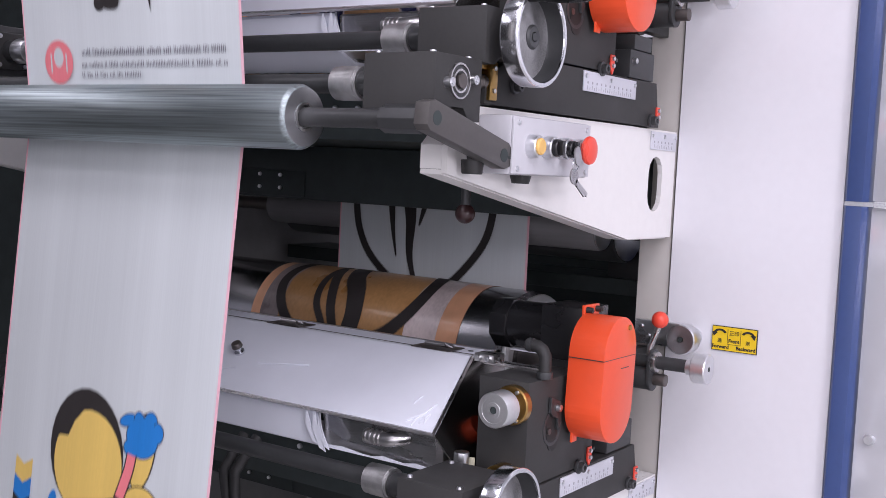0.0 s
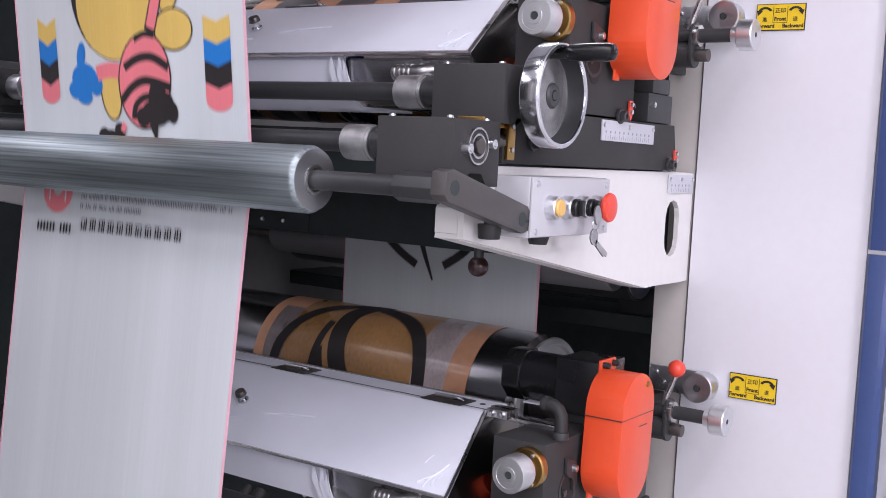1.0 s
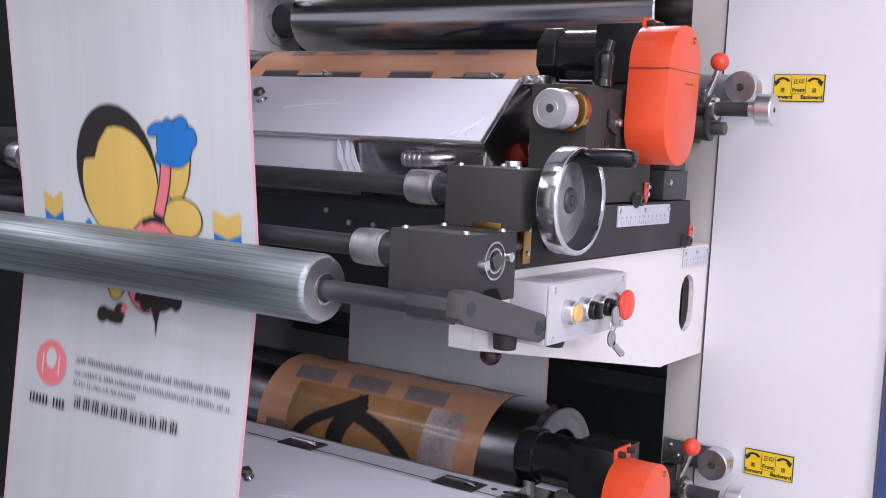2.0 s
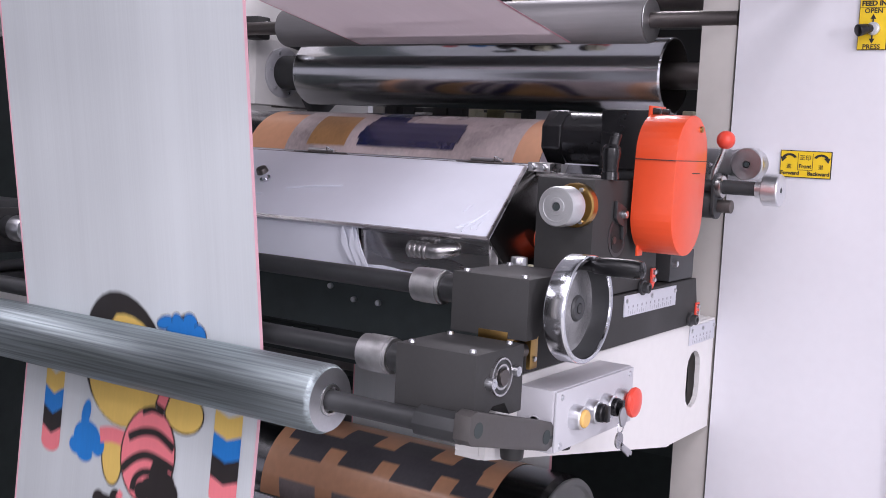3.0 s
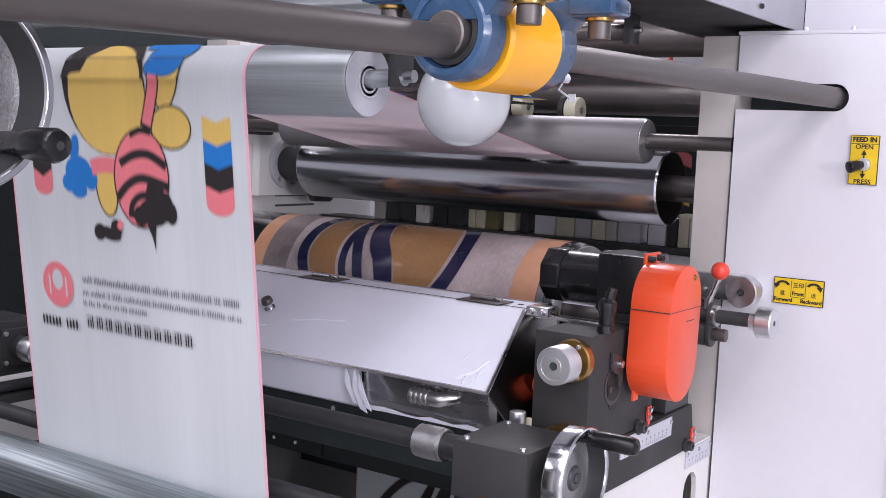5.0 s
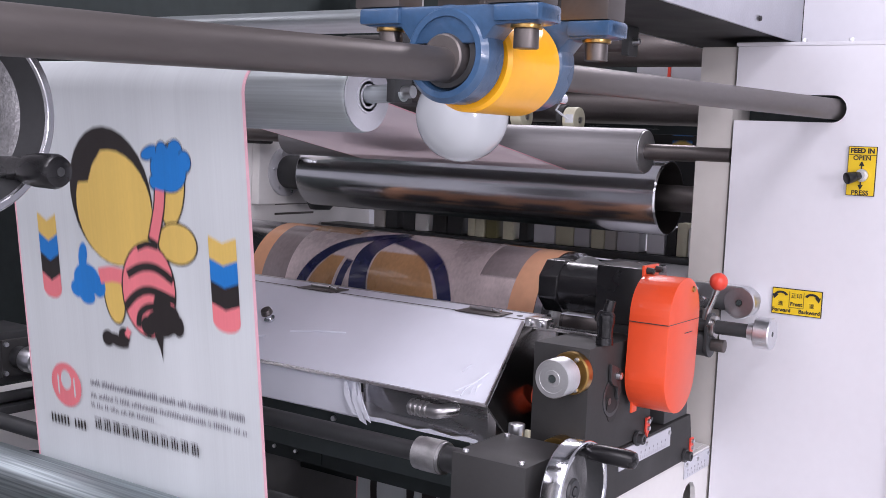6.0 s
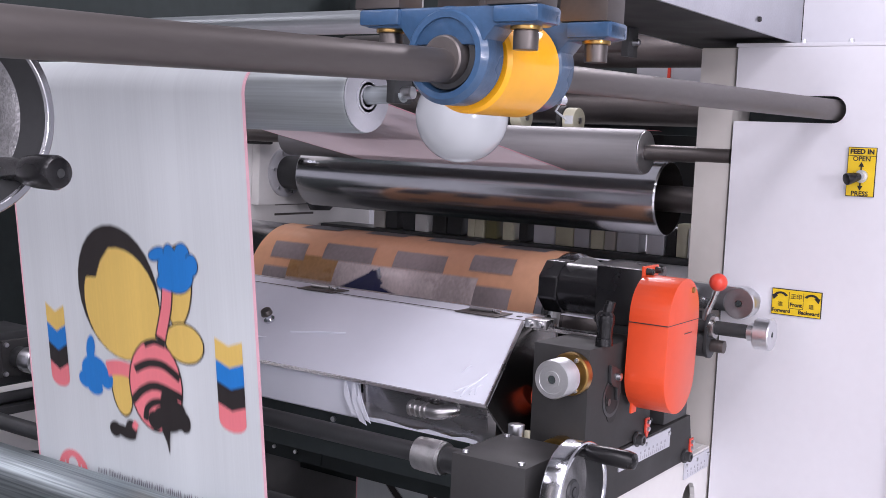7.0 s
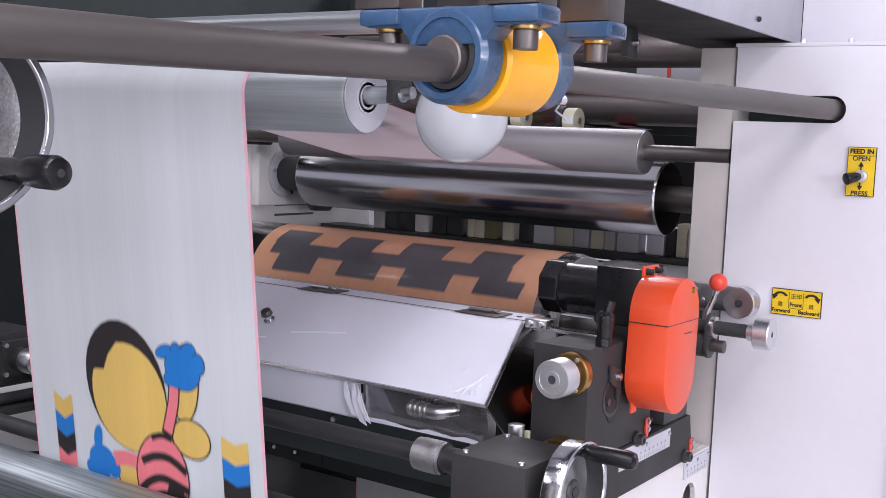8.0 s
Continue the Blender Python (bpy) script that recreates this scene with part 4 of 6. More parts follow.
sp = thing("far_spindle", (-1.23, -0.78, 1.47), "dark threaded spindle with a brass end beyond the web", "spindle")
part("spindle", rod(B(), (-1.23, -0.90, 1.488), (-1.23, -0.70, 1.488), 0.0125, seg=20), BLACK, sp)
part("brass_end", rod(B(), (-1.23, -0.70, 1.488), (-1.23, -0.672, 1.488), 0.016, seg=24, bevel=0.001), BRASS, sp)
part("foot", box(B(), -1.26, -1.20, -0.90, -0.68, 1.459, 1.4755, 0.002), BLACK, sp)
f1 = far_block(-0.765, 1.566)
f2 = far_block(-0.905, 1.478)
for f in (f1, f2):
    copy_thing(f, pose(*(Vector(f.location) - Vector((0, 0, PITCH)))))

# base beams and ink ducts across the press, under each unit
for dz in (0, -PITCH):
    bt = thing("cross_beam", (-0.7, -0.15, 1.262 + dz), "dark painted steel beam across the press under a print unit", "beam", "cross beams")
    part("beam", box(B(), -1.388, -0.056, -0.17, -0.11, 1.262 + dz, 1.394 + dz, 0.004), DARK_AND_SHADE, bt)
    part("cover_plate", box(B(), -1.386, -0.9, -0.174, -0.1705, 1.268 + dz, 1.332 + dz, 0.001), DARK_AND_SHADE, bt)
    for x in (-1.05, -0.98):
        for z in (1.288, 1.320):
            screw(bt, (x, -0.174, z + dz), "Y", 0.005, 0.005)
    ct = thing("ink_duct", (-0.7, -0.3, 1.40 + dz), "black ink duct lying below the print cylinder", "duct", "ink ducts")
    part("trough", prism(B(), [(-0.46, 1.405 + dz), (-0.12, 1.395 + dz), (-0.08, 1.50 + dz), (-0.47, 1.512 + dz)], -1.388, -0.10, bevel=0.004), DARK_AND_SHADE, ct)
    for x in (-0.62, -0.56, -0.50):
        screw(ct, (x, -0.4675, 1.49 + dz - 0.02 * (x > -0.6)), "Y", 0.006, 0.006)

# ---- front roller, its arm, idlers ----
fr = thing("guide_roller", (-0.7, -0.986, 1.37), "bright anodised aluminium guide roller in front of the web", "roller")
bm = B()
lathe(bm, (0, -0.986, 1.4235), [(-1.60, 0.046), (-1.595, 0.0495), (-0.192, 0.0495), (-0.183, 0.045), (-0.183, 0.022), (-0.188, 0.021)], "X", 96)
part("shell", bm, FRONTROLL, fr)
bm = B()
lathe(bm, (0, -0.986, 1.4235), [(-0.190, 0.0445), (-0.1826, 0.0445), (-0.1822, 0.023), (-0.187, 0.022)], "X", 64)
part("end_disc", bm, ALU, fr, "turned end face")
bm = B()
lathe(bm, (0, -0.986, 1.4235), [(-0.188, 0.022), (-0.181, 0.022), (-0.1805, 0.0185), (-0.184, 0.017)], "X", 40)
part("bearing_ring", bm, STEEL, fr, "steel bearing ring")
part("axle", rod(B(), (-0.19, -0.986, 1.4235), (-0.03, -0.986, 1.4235), 0.0145, seg=28), BLACK, fr)
bm = B()
prism(bm, [(-0.986 + 0.021 * math.cos(a), 1.4235 + 0.021 * math.sin(a)) for a in [math.pi / 4 * k for k in range(8)]], -0.03, 0.036, bevel=0.001)
part("hub", bm, BLACK, fr)
arm = thing("roller_arm", (0.05, -0.89, 1.38), "dark grey steel arm holding the guide roller", "arm")
bm = B()
prism(bm, [(-1.005, 1.447), (-0.99, 1.451), (-0.79, 1.400), (-0.782, 1.392), (-0.784, 1.364), (-0.80, 1.360), (-1.000, 1.408), (-1.008, 1.416)], 0.036, 0.060, bevel=0.001)
part("bar", bm, ARMGREY, arm)
# flush dark discs stand for the shade in the arm's open holes
for y, z in ((-0.985, 1.426), (-0.803, 1.381)):
    part("pin", rod(B(), (0.0595, y, z), (0.0604, y, z), 0.0105, seg=24), DARK_AND_SHADE, arm)
part("pivot_pin", rod(B(), (0.0005, -0.803, 1.381), (0.0355, -0.803, 1.381), 0.014, seg=24), BLACK, arm)
part("foot_knob", rod(B(), (0.024, -0.835, 1.350), (0.024, -0.835, 1.372), 0.016, 0.018, seg=24, bevel=0.002), RUBBER, arm)
# dark strip for the shade in the slot beside the lower hole
part("clamp_slot", box(B(), 0.0596, 0.0604, -0.792, -0.783, 1.376, 1.380), DARK_AND_SHADE, arm)

far_arm = thing("roller_arm", (-1.62, -0.89, 1.38), "dark grey steel arm at the far end of the guide roller", "arm")
bm = B()
prism(bm, [(-1.005, 1.447), (-0.99, 1.451), (-0.79, 1.400), (-0.784, 1.364), (-1.000, 1.408)], -1.63, -1.605, bevel=0.001)
part("bar", bm, GREY, far_arm)
part("carrier_block", box(B(), -1.63, -1.44, -0.80, -0.76, 1.365, 1.40, 0.002), BLACK, far_arm)

idl = thing("top_idler", (-0.7, -0.965, 2.07), "bright aluminium idler roller that turns the web downwards", "roller")
bm = B()
lathe(bm, (0, -0.965, 2.118), [(-1.36, 0.050), (-0.178, 0.0505), (-0.172, 0.049), (-0.172, 0.02), (-0.176, 0.019)], "X", 80)
part("shell", bm, ALUROLL, idl)
part("end_disc", rod(B(), (-0.1715, -0.965, 2.118), (-0.1690, -0.965, 2.118), 0.0485, seg=64, bevel=0.001), RULER, idl, "pale turned end disc")
bm = B()
for r in (0.024, 0.017):
    lathe(bm, (-0.1688, -0.965, 2.118), [(0, r), (0.0015, r), (0.0015, r - 0.003), (0, r - 0.003)], "X", 36)
part("bearing_ring", bm, RULER, idl, "turned bearing rings")
part("axle", rod(B(), (-0.175, -0.965, 2.120), (-0.108, -0.965, 2.124), 0.0125, seg=24), ALUROLL, idl)
bm = B()
rod(bm, (-0.110, -0.965, 2.124), (-0.092, -0.965, 2.125), 0.0085, seg=16)
part("axle_screw", bm, ALU, idl)
part("hanger", box(B(), -0.122, -0.108, -0.985, -0.945, 2.11, 2.30, 0.002), BLACK, idl)


def roller(name, y, z, r, x0, x1, axle, material, label, hollow=False):
    t = thing(name, ((x0 + x1) / 2, y, z - r), label, "roller", "rollers")
    bm = B()
    prof = [(x0, r * 0.97), (x0 + 0.004, r), (x1 - 0.004, r), (x1, r * 0.97)]
    prof += [(x1, r * 0.957), (x1 - 0.125, r * 0.957), (x1 - 0.126, axle)] if hollow else [(x1, axle * 1.1), (x1 - 0.004, axle)]
    lathe(bm, (0, y, z), prof, "X", 96)
    part("shell", bm, material, t)
    if hollow:
        # shade inside the hollow end, put into a darker steel than the shell
        bm = B()
        lathe(bm, (0, y, z), [(x1 - 0.002, r * 0.955), (x1 - 0.12, r * 0.95), (x1 - 0.121, axle)], "X", 72, False)
        part("inner_wall", bm, SHAFT, t, "inside of the hollow end, darkened for its shade")
    part("axle", rod(B(), (-1.395, y, z), (0.0, y, z), axle, seg=28), SHAFT, t)
    if not hollow:
        part("end_disc", rod(B(), (x1 + 0.0005, y, z), (x1 + 0.003, y, z), r * 0.95, seg=64, bevel=0.001), ALU, t, "pale turned end disc")
    return t


roller("feed_idler", 0.015, 2.055, 0.048, -1.20, -0.190, 0.017, GREYROLL, "dull grey idler roller under the incoming web")
roller("impression_roller", 0.185, 1.952, 0.086, -1.255, -0.200, 0.030, CHROMEROLL, "polished steel impression roller with a hollow end", True)
roller("rear_idler", 0.42, 2.17, 0.050, -1.25, -0.16, 0.016, SHAFT, "dark steel rear idler roller")
roller("rear_idler", 0.30, 2.30, 0.045, -1.25, -0.10, 0.016, SHAFT, "dark steel rear idler roller")
roller("lower_idler", 0.056, 1.232, 0.048, -1.20, -0.190, 0.017, GREYROLL, "dull grey idler roller behind the web inside the press")
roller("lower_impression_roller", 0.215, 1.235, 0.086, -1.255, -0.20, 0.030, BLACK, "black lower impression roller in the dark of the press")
for x, y, z in ((-0.42, 0.12, 2.12), (-0.56, 0.12, 2.125)):
    t = thing("nip_wheel", (x, y, z - 0.03), "ivory nylon nip wheel with a dark tyre", "wheel", "nip wheels")
    part("wheel", rod(B(), (x - 0.015, y, z), (x + 0.015, y, z), 0.030, seg=32, bevel=0.003), IVORY, t)
    part("tyre", rod(B(), (x - 0.030, y, z), (x - 0.016, y, z), 0.034, seg=32, bevel=0.003), RUBBER, t)
    part("hub", rod(B(), (x - 0.04, y, z), (x + 0.018, y, z), 0.008, seg=16), STEEL, t)

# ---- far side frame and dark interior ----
# cream frame's lower half in darker grey: shade inside the press put into colour
solid("frame_far_lower", box(B(), -1.46, -1.40, 0.02, 0.62, 0, 1.50, 0.002), mat("shaded_frame_grey", (0.20, 0.20, 0.20), 0.5, 0, 0.12, 8, 0.05), "lower far side frame plate, greyed for the shade inside the press", "frame", kind="structure")
solid("frame_far", box(B(), -1.46, -1.40, 0.02, 0.62, 1.501, 2.28, 0.002), CREAM, "cream painted far side frame plate", "frame", kind="structure")
solid("post_far", box(B(), -1.50, -1.395, -0.03, 0.0195, 0, 2.28, 0.002), BEIGE, "beige far post of the press", "post", kind="structure")
ff = thing("far_flange", (-1.39, 0.185, 1.87), "light grey bearing flange with screws on the far frame", "flange")
part("flange", box(B(), -1.399, -1.37, 0.08, 0.30, 1.86, 2.04, 0.004), CREAM, ff)
bm = B()
lathe(bm, (-1.37, 0.185, 1.952), [(0, 0.070), (0.008, 0.070), (0.012, 0.062), (0.012, 0.045)], "X", 40)
part("ring", bm, BOXGREY, ff)
part("hub", rod(B(), (-1.36, 0.185, 1.952), (-1.255, 0.185, 1.952), 0.047, seg=32, bevel=0.004), BLACK, ff)
for a in range(6):
    screw(ff, (-1.36, 0.185 + 0.058 * math.cos(a), 1.952 + 0.058 * math.sin(a)), "X", 0.005, 0.004)
part("swing_plate", prism(B(), [(0.142, 2.074), (0.139, 2.02), (0.20, 2.01), (0.246, 1.995), (0.262, 1.95), (0.239, 1.908), (0.20, 1.885), (0.23, 1.847), (0.29, 1.845), (0.33, 1.875), (0.325, 1.96), (0.29, 2.03), (0.20, 2.08)], -1.312, -1.286, bevel=0.003), BLACK, ff, "black curved swing plate")
for z in (1.858, 1.829):
    part("groove", box(B(), -1.3995, -1.3975, 0.178, 0.345, z - 0.003, z + 0.003), SHAFT, ff)
part("clevis", box(B(), -1.37, -1.31, 0.02, 0.07, 2.03, 2.09, 0.006), GREY, ff)
part("clevis_pin", rod(B(), (-1.36, 0.045, 2.06), (-1.29, 0.045, 2.06), 0.018, seg=20), CHROME, ff)
solid("back_plate", box(B(), -1.40, -0.02, 0.62, 0.64, 0, 1.745, 0.0), DARK_AND_SHADE, "dark painted back plate inside the press", "plate", kind="structure")
solid("back_plate_upper", box(B(), -1.40, 0.2, 0.86, 0.88, 1.84, 2.6, 0.0), GREY, "dark grey rear cover inside the press", "plate", kind="structure")
bt = thing("wire_tray", (-0.7, 0.4, 1.80), "black tray with added pale and dark blocks for the lit patches behind the rollers", "cable tray")
part("tray", box(B(), -1.38, -0.08, 0.36, 0.46, 1.78, 1.80, 0.002), BLACK, bt)
random.seed(11)
OLIVE = mat("olive_plastic", (0.16, 0.15, 0.07), 0.5, 0, 0.1, 30, 0.03)
# blocks added in pale and dark tones for the lit hall patches behind
x = -1.20
while x < -0.12:
    w, h = random.uniform(0.022, 0.062), random.uniform(0.055, 0.095)
    m = random.choice((IVORY, BOXGREY, BLACK, OLIVE, WHITE, BOXGREY, GREY, BEIGE, CREAM, WHITE))
    part("backdrop_block", box(B(), x, x + w, 0.385, 0.43, 1.8005, 1.80 + h, 0.004), m, bt)
    x += w + random.choice((0.002, 0.004, 0.02))
part("shelf", box(B(), -0.40, -0.08, 0.12, 0.3595, 1.776, 1.784, 0.001), WHITE, bt, "pale grey sheet shelf")
rp = thing("back_screen", (-0.3, 0.54, 2.16), "pale grey sheet panel with a red edge behind the top rollers", "screen")
part("sheet", box(B(), -0.46, -0.09, 0.535, 0.545, 2.16, 2.40, 0.001), BOXGREY, rp)
part("red_edge", box(B(), -0.372, -0.364, 0.531, 0.5345, 2.16, 2.40), RED, rp)

tool = thing("dark_blocks", (-0.2, 0.4, 1.1), "row of black machine blocks in the dark of the press", "machine part")
for x0, x1, z0, z1 in ((-0.30, -0.20, 1.10, 1.17), (-0.10, -0.03, 1.10, 1.18)):
    part("block", box(B(), x0, x1, 0.32, 0.42, z0, z1, 0.004), BLACK, tool)
part("blue_block", box(B(), -0.18, -0.14, 0.33, 0.40, 1.13, 1.17, 0.003), BLUE, tool)
part("shelf", box(B(), -1.38, -0.06, 0.30, 0.5, 1.06, 1.0995, 0.002), DARK_AND_SHADE, tool)
hang = thing("hanging_pendant", (-0.168, -0.556, 1.276), "dark round knob hanging beside the bracket arm", "knob")
part("stem", tube(B(), [(-0.168, -0.556, 1.29), (-0.168, -0.556, 1.366), (-0.160, -0.556, 1.372), (-0.049, -0.556, 1.372)], 0.009, 14), BLACK, hang)
bm = B()
bmesh.ops.create_uvsphere(bm, u_segments=24, v_segments=14, radius=0.0185, matrix=Matrix.Translation((-0.168, -0.556, 1.276)))
part("bulb", bm, mat("dark_red_knob", (0.03, 0.012, 0.012), 0.3), hang)

hose = thing("ink_hose", (-0.5, -0.70, 0.60), "black rubber ink hose hanging below the tray", "hose")
for k in range(2):
    pts = [(-0.62 + 0.035 * k, -0.64, 0.80), (-0.615 + 0.03 * k, -0.70, 0.74), (-0.58 + 0.02 * k, -0.72, 0.68), (-0.50 + 0.02 * k, -0.72, 0.635), (-0.38, -0.70, 0.62), (-0.25, -0.66, 0.64), (-0.15, -0.60, 0.70)]
    part("tube", tube(B(), [Vector(p).lerp(Vector(q), f) for p, q in zip(pts, pts[1:]) for f in (0, 0.5)] + [Vector(pts[-1])], 0.011, 12), RUBBER, hose)

# cover at the far left, and a pale cabinet behind it
solid("left_cover", prism(B(), [(-0.95, 0.0), (0.6, 0.0), (0.6, 2.05), (-0.20, 2.05), (-0.95, 1.72)], -1.98, -1.90), DARK_AND_SHADE, "black sheet cover beyond the far frame", "cover", kind="structure")
solid("left_cabinet", box(B(), -3.4, -2.5, -1.0, 2.0, 0, 3.0, 0.005), CREAM, "pale cabinet of the neighbouring press unit", "cabinet", kind="structure")

solid("far_header", box(B(), -2.3, -1.47, -0.86, 0.62, 2.215, 2.75, 0.004), DARK_AND_SHADE, "dark header beam over the far frame", "header", kind="structure")
solid("rear_cover", box(B(), -1.46, -0.17, 0.56, 0.60, 2.10, 2.62, 0.003), DARK_AND_SHADE, "dark sheet cover behind the upper rollers", "cover", kind="structure")

# ---- roof deck, swing shaft with bearings ----
deck = thing("cable_channel", (0.0, -0.3, 2.283), "galvanised sheet cable channel above the cabinet", "channel")
part("side_sheet", box(B(), 0.098, 0.104, -1.0, 0.078, 2.2835, 2.60, 0.001), GALV, deck, "bright galvanised side sheet")
part("underside", box(B(), -0.16, 0.0975, -1.0, 0.60, 2.291, 2.30, 0.001), GREY, deck, "dark underside of the channel")
part("front_lip", box(B(), -0.16, 0.0975, -1.012, -1.001, 2.284, 2.60, 0.001), GREY, deck)
screw(deck, (0.104, -0.18, 2.305), "X", 0.005, 0.004, GREY)
part("inner_sheet", box(B(), -0.166, -0.161, -1.0, 0.60, 2.2905, 2.60, 0.001), GALV, deck)
tb = thing("tie_tube", (-0.7, -0.70, 2.23), "bright round tie tube across the press", "tube")
part("tube", rod(B(), (-1.42, -0.70, 2.255), (-0.30, -0.70, 2.255), 0.020, seg=28), ALUROLL, tb)
part("end_plate", box(B(), -0.30, -0.288, -0.725, -0.675, 2.215, 2.42, 0.002), CREAM, tb)
tb = thing("tie_beam", (-0.7, -0.92, 2.30), "dark steel tie beam over the web", "beam")
part("beam", box(B(), -1.46, -0.17, -0.90, -0.84, 2.30, 2.40, 0.003), BLACK, tb)
# unseen plate added to shade the web's top, held by bars and front beam
part("web_shade_plate", box(B(), -1.46, -0.17, -1.40, -1.20, 2.4005, 2.408, 0.001), GREY, tb)
for x in (-1.46, -0.23):
    part("cross_bar", box(B(), x, x + 0.06, -1.3395, -0.9005, 2.33, 2.39, 0.002), BLACK, tb)
part("front_beam", box(B(), -1.46, -0.17, -1.40, -1.34, 2.30, 2.40, 0.003), BLACK, tb)
# plate added out of view: it holds the hanger bars and shades the globe
mp = thing("mounting_plate", (0.1, -1.25, 2.56), "unseen grey steel plate added to carry the hanger bars and shade the globe", "plate")
part("plate", box(B(), -0.15, 0.36, -1.46, -1.02, 2.5605, 2.572, 0.001), GREY, mp)

stub = thing("stub_roller", (-0.14, -0.224, 2.24), "short grey steel guide pin with a bright screw under the deck", "pin")
part("pin", rod(B(), (-0.30, -0.224, 2.258), (-0.125, -0.224, 2.258), 0.016, seg=24), SHAFT, stub)
part("clip", box(B(), -0.135, -0.120, -0.245, -0.203, 2.235, 2.2905, 0.002), BLACK, stub)
screw(stub, (-0.120, -0.224, 2.262), "X", 0.007, 0.012)

sw = thing("swing_shaft", (0.24, -0.9, 2.10), "long grey steel shaft running into the cabinet slot", "shaft")
part("near_shaft", rod(B(), (0.245, -2.10, 2.104), (0.243, -1.38, 2.128), 0.0148, seg=40), SHAFT, sw)
part("far_shaft", rod(B(), (0.243, -1.22, 2.131), (0.190, 0.09, 2.154), 0.0140, 0.0205, seg=40), SHAFT, sw)


def pillow_block(y):
    t = thing("pillow_block", (0.243, y, 2.10), "blue cast iron pillow block bearing bolted upside down", "bearing", "pillow blocks")
    zc = 2.137
    bm = B()
    lathe(bm, (0.243, 0, zc), [(y + 0.017, 0.026), (y + 0.017, 0.038), (y + 0.012, 0.0425), (y - 0.012, 0.0425), (y - 0.0175, 0.038), (y - 0.0175, 0.0325), (y - 0.006, 0.0305), (y - 0.006, 0.012)], "Y", 56)
    part("housing", bm, CASTBLUE, t)
    bm = B()
    prism(bm, [(0.150, 2.1785), (0.336, 2.1785), (0.336, 2.164), (0.328, 2.162), (0.292, 2.161), (0.279, 2.146), (0.207, 2.146), (0.194, 2.161), (0.158, 2.162), (0.150, 2.164)], y - 0.0155, y + 0.0165, "Y", 0.002)
    part("foot", bm, CASTBLUE, t)
    for x in (0.172, 0.314):
        part("foot_pad", box(B(), x - 0.022, x + 0.022, y - 0.020, y + 0.020, 2.1635, 2.178, 0.003), CASTBLUE, t)
    bm = B()
    lathe(bm, (0.243, 0, zc), [(y - 0.0065, 0.0302), (y - 0.0125, 0.029), (y - 0.0125, 0.0235), (y - 0.0085, 0.0225)], "Y", 48)
    part("seal_ring", bm, BLACK, t, "dark seal ring")
    bm = B()
    lathe(bm, (0.243, 0, zc - 0.003), [(y - 0.008, 0.0222), (y - 0.020, 0.0200), (y - 0.0215, 0.0185), (y - 0.0215, 0.0155)], "Y", 48)
    part("inner_ring", bm, SHAFT, t, "worn steel inner ring")
    screw(t, (0.2215, y - 0.014, zc - 0.011), "Y", 0.003, 0.006, STEEL)
    for x in (0.172, 0.314):
        part("washer", rod(B(), (x, y, 2.1633), (x, y, 2.1585), 0.0135, seg=28, bevel=0.0008), BRASS, t, "yellowish spring washer")
        part("cap_bolt", rod(B(), (x, y, 2.1585), (x, y, 2.142), 0.0108, seg=28, bevel=0.0008), SHAFT, t, "dark steel socket cap bolt")
    return t


pillow_block(-1.365)
pillow_block(-1.235)
for y in (-1.365, -1.235):
    t = thing("hanger_bar", (0.243, y, 2.178), "square grey steel hanger bar above a bearing", "bar", "hanger bars")
    for x in (0.165, 0.305):
        part("bar", box(B(), x - 0.022, x + 0.028, y - 0.018, y + 0.018, 2.1785, 2.56, 0.002), SHAFT, t)
part_guard = thing("coupling_guard", (0.24, -1.30, 2.08), "bright yellow round coupling guard between the bearings", "guard")
bm = B()
lathe(bm, (0.243, 0, 2.134), [(-1.345, 0.030), (-1.346, 0.0425), (-1.342, 0.0455), (-1.258, 0.0455), (-1.254, 0.0425), (-1.255, 0.030)], "Y", 64)
part("shell", bm, YELLOW, part_guard)
part("clamp_lug", box(B(), 0.262, 0.276, -1.310, -1.290, 2.170, 2.181, 0.002), YELLOW, part_guard)
screw(part_guard, (0.269, -1.310, 2.176), "Y", 0.0035, 0.003)
clipt = thing("cable_tag", (0.27, -1.205, 2.105), "small white cable tag on a bright screw", "tag")
part("tag", box(B(), 0.273, 0.281, -1.2125, -1.2115, 2.085, 2.093), GLOBE, clipt)
part("wire", tube(B(), [(0.268, -1.212, 2.106), (0.262, -1.212, 2.097), (0.276, -1.212, 2.088)], 0.0013, 6), GLOBE, clipt)
bm = B()
rod(bm, (0.27, -1.2125, 2.1075), (0.27, -1.2235, 2.1075), 0.005, seg=14)
part("bright_screw", bm, CHROME, clipt)

gl = thing("globe_cover", (-0.03, -0.94, 2.035), "round white plastic cover hanging behind the bearings", "cover")
bm = B()
bmesh.ops.create_uvsphere(bm, u_segments=40, v_segments=24, radius=0.062, matrix=Matrix.Translation((-0.028, -0.94, 2.096)))
part("dome", bm, GLOBE, gl)
part("stem", rod(B(), (-0.03, -0.94, 2.15), (-0.03, -0.94, 2.291), 0.012, seg=18), BLACK, gl)

lw = handwheel(0.042, -1.703, 2.066, "dished handwheel with worn chrome rim on a near stand", -38, 0.56)
part("axle", rod(B(), (-0.30, -1.703, 2.066), (-0.012, -1.703, 2.066), 0.012, seg=20), BLACK, lw)
lwb = thing("wheel_bearing", (-0.35, -1.70, 2.0), "dark bearing block behind the near handwheel", "bearing")
part("block", box(B(), -0.42, -0.28, -1.78, -1.64, 2.0, 2.12, 0.004), GREY, lwb)
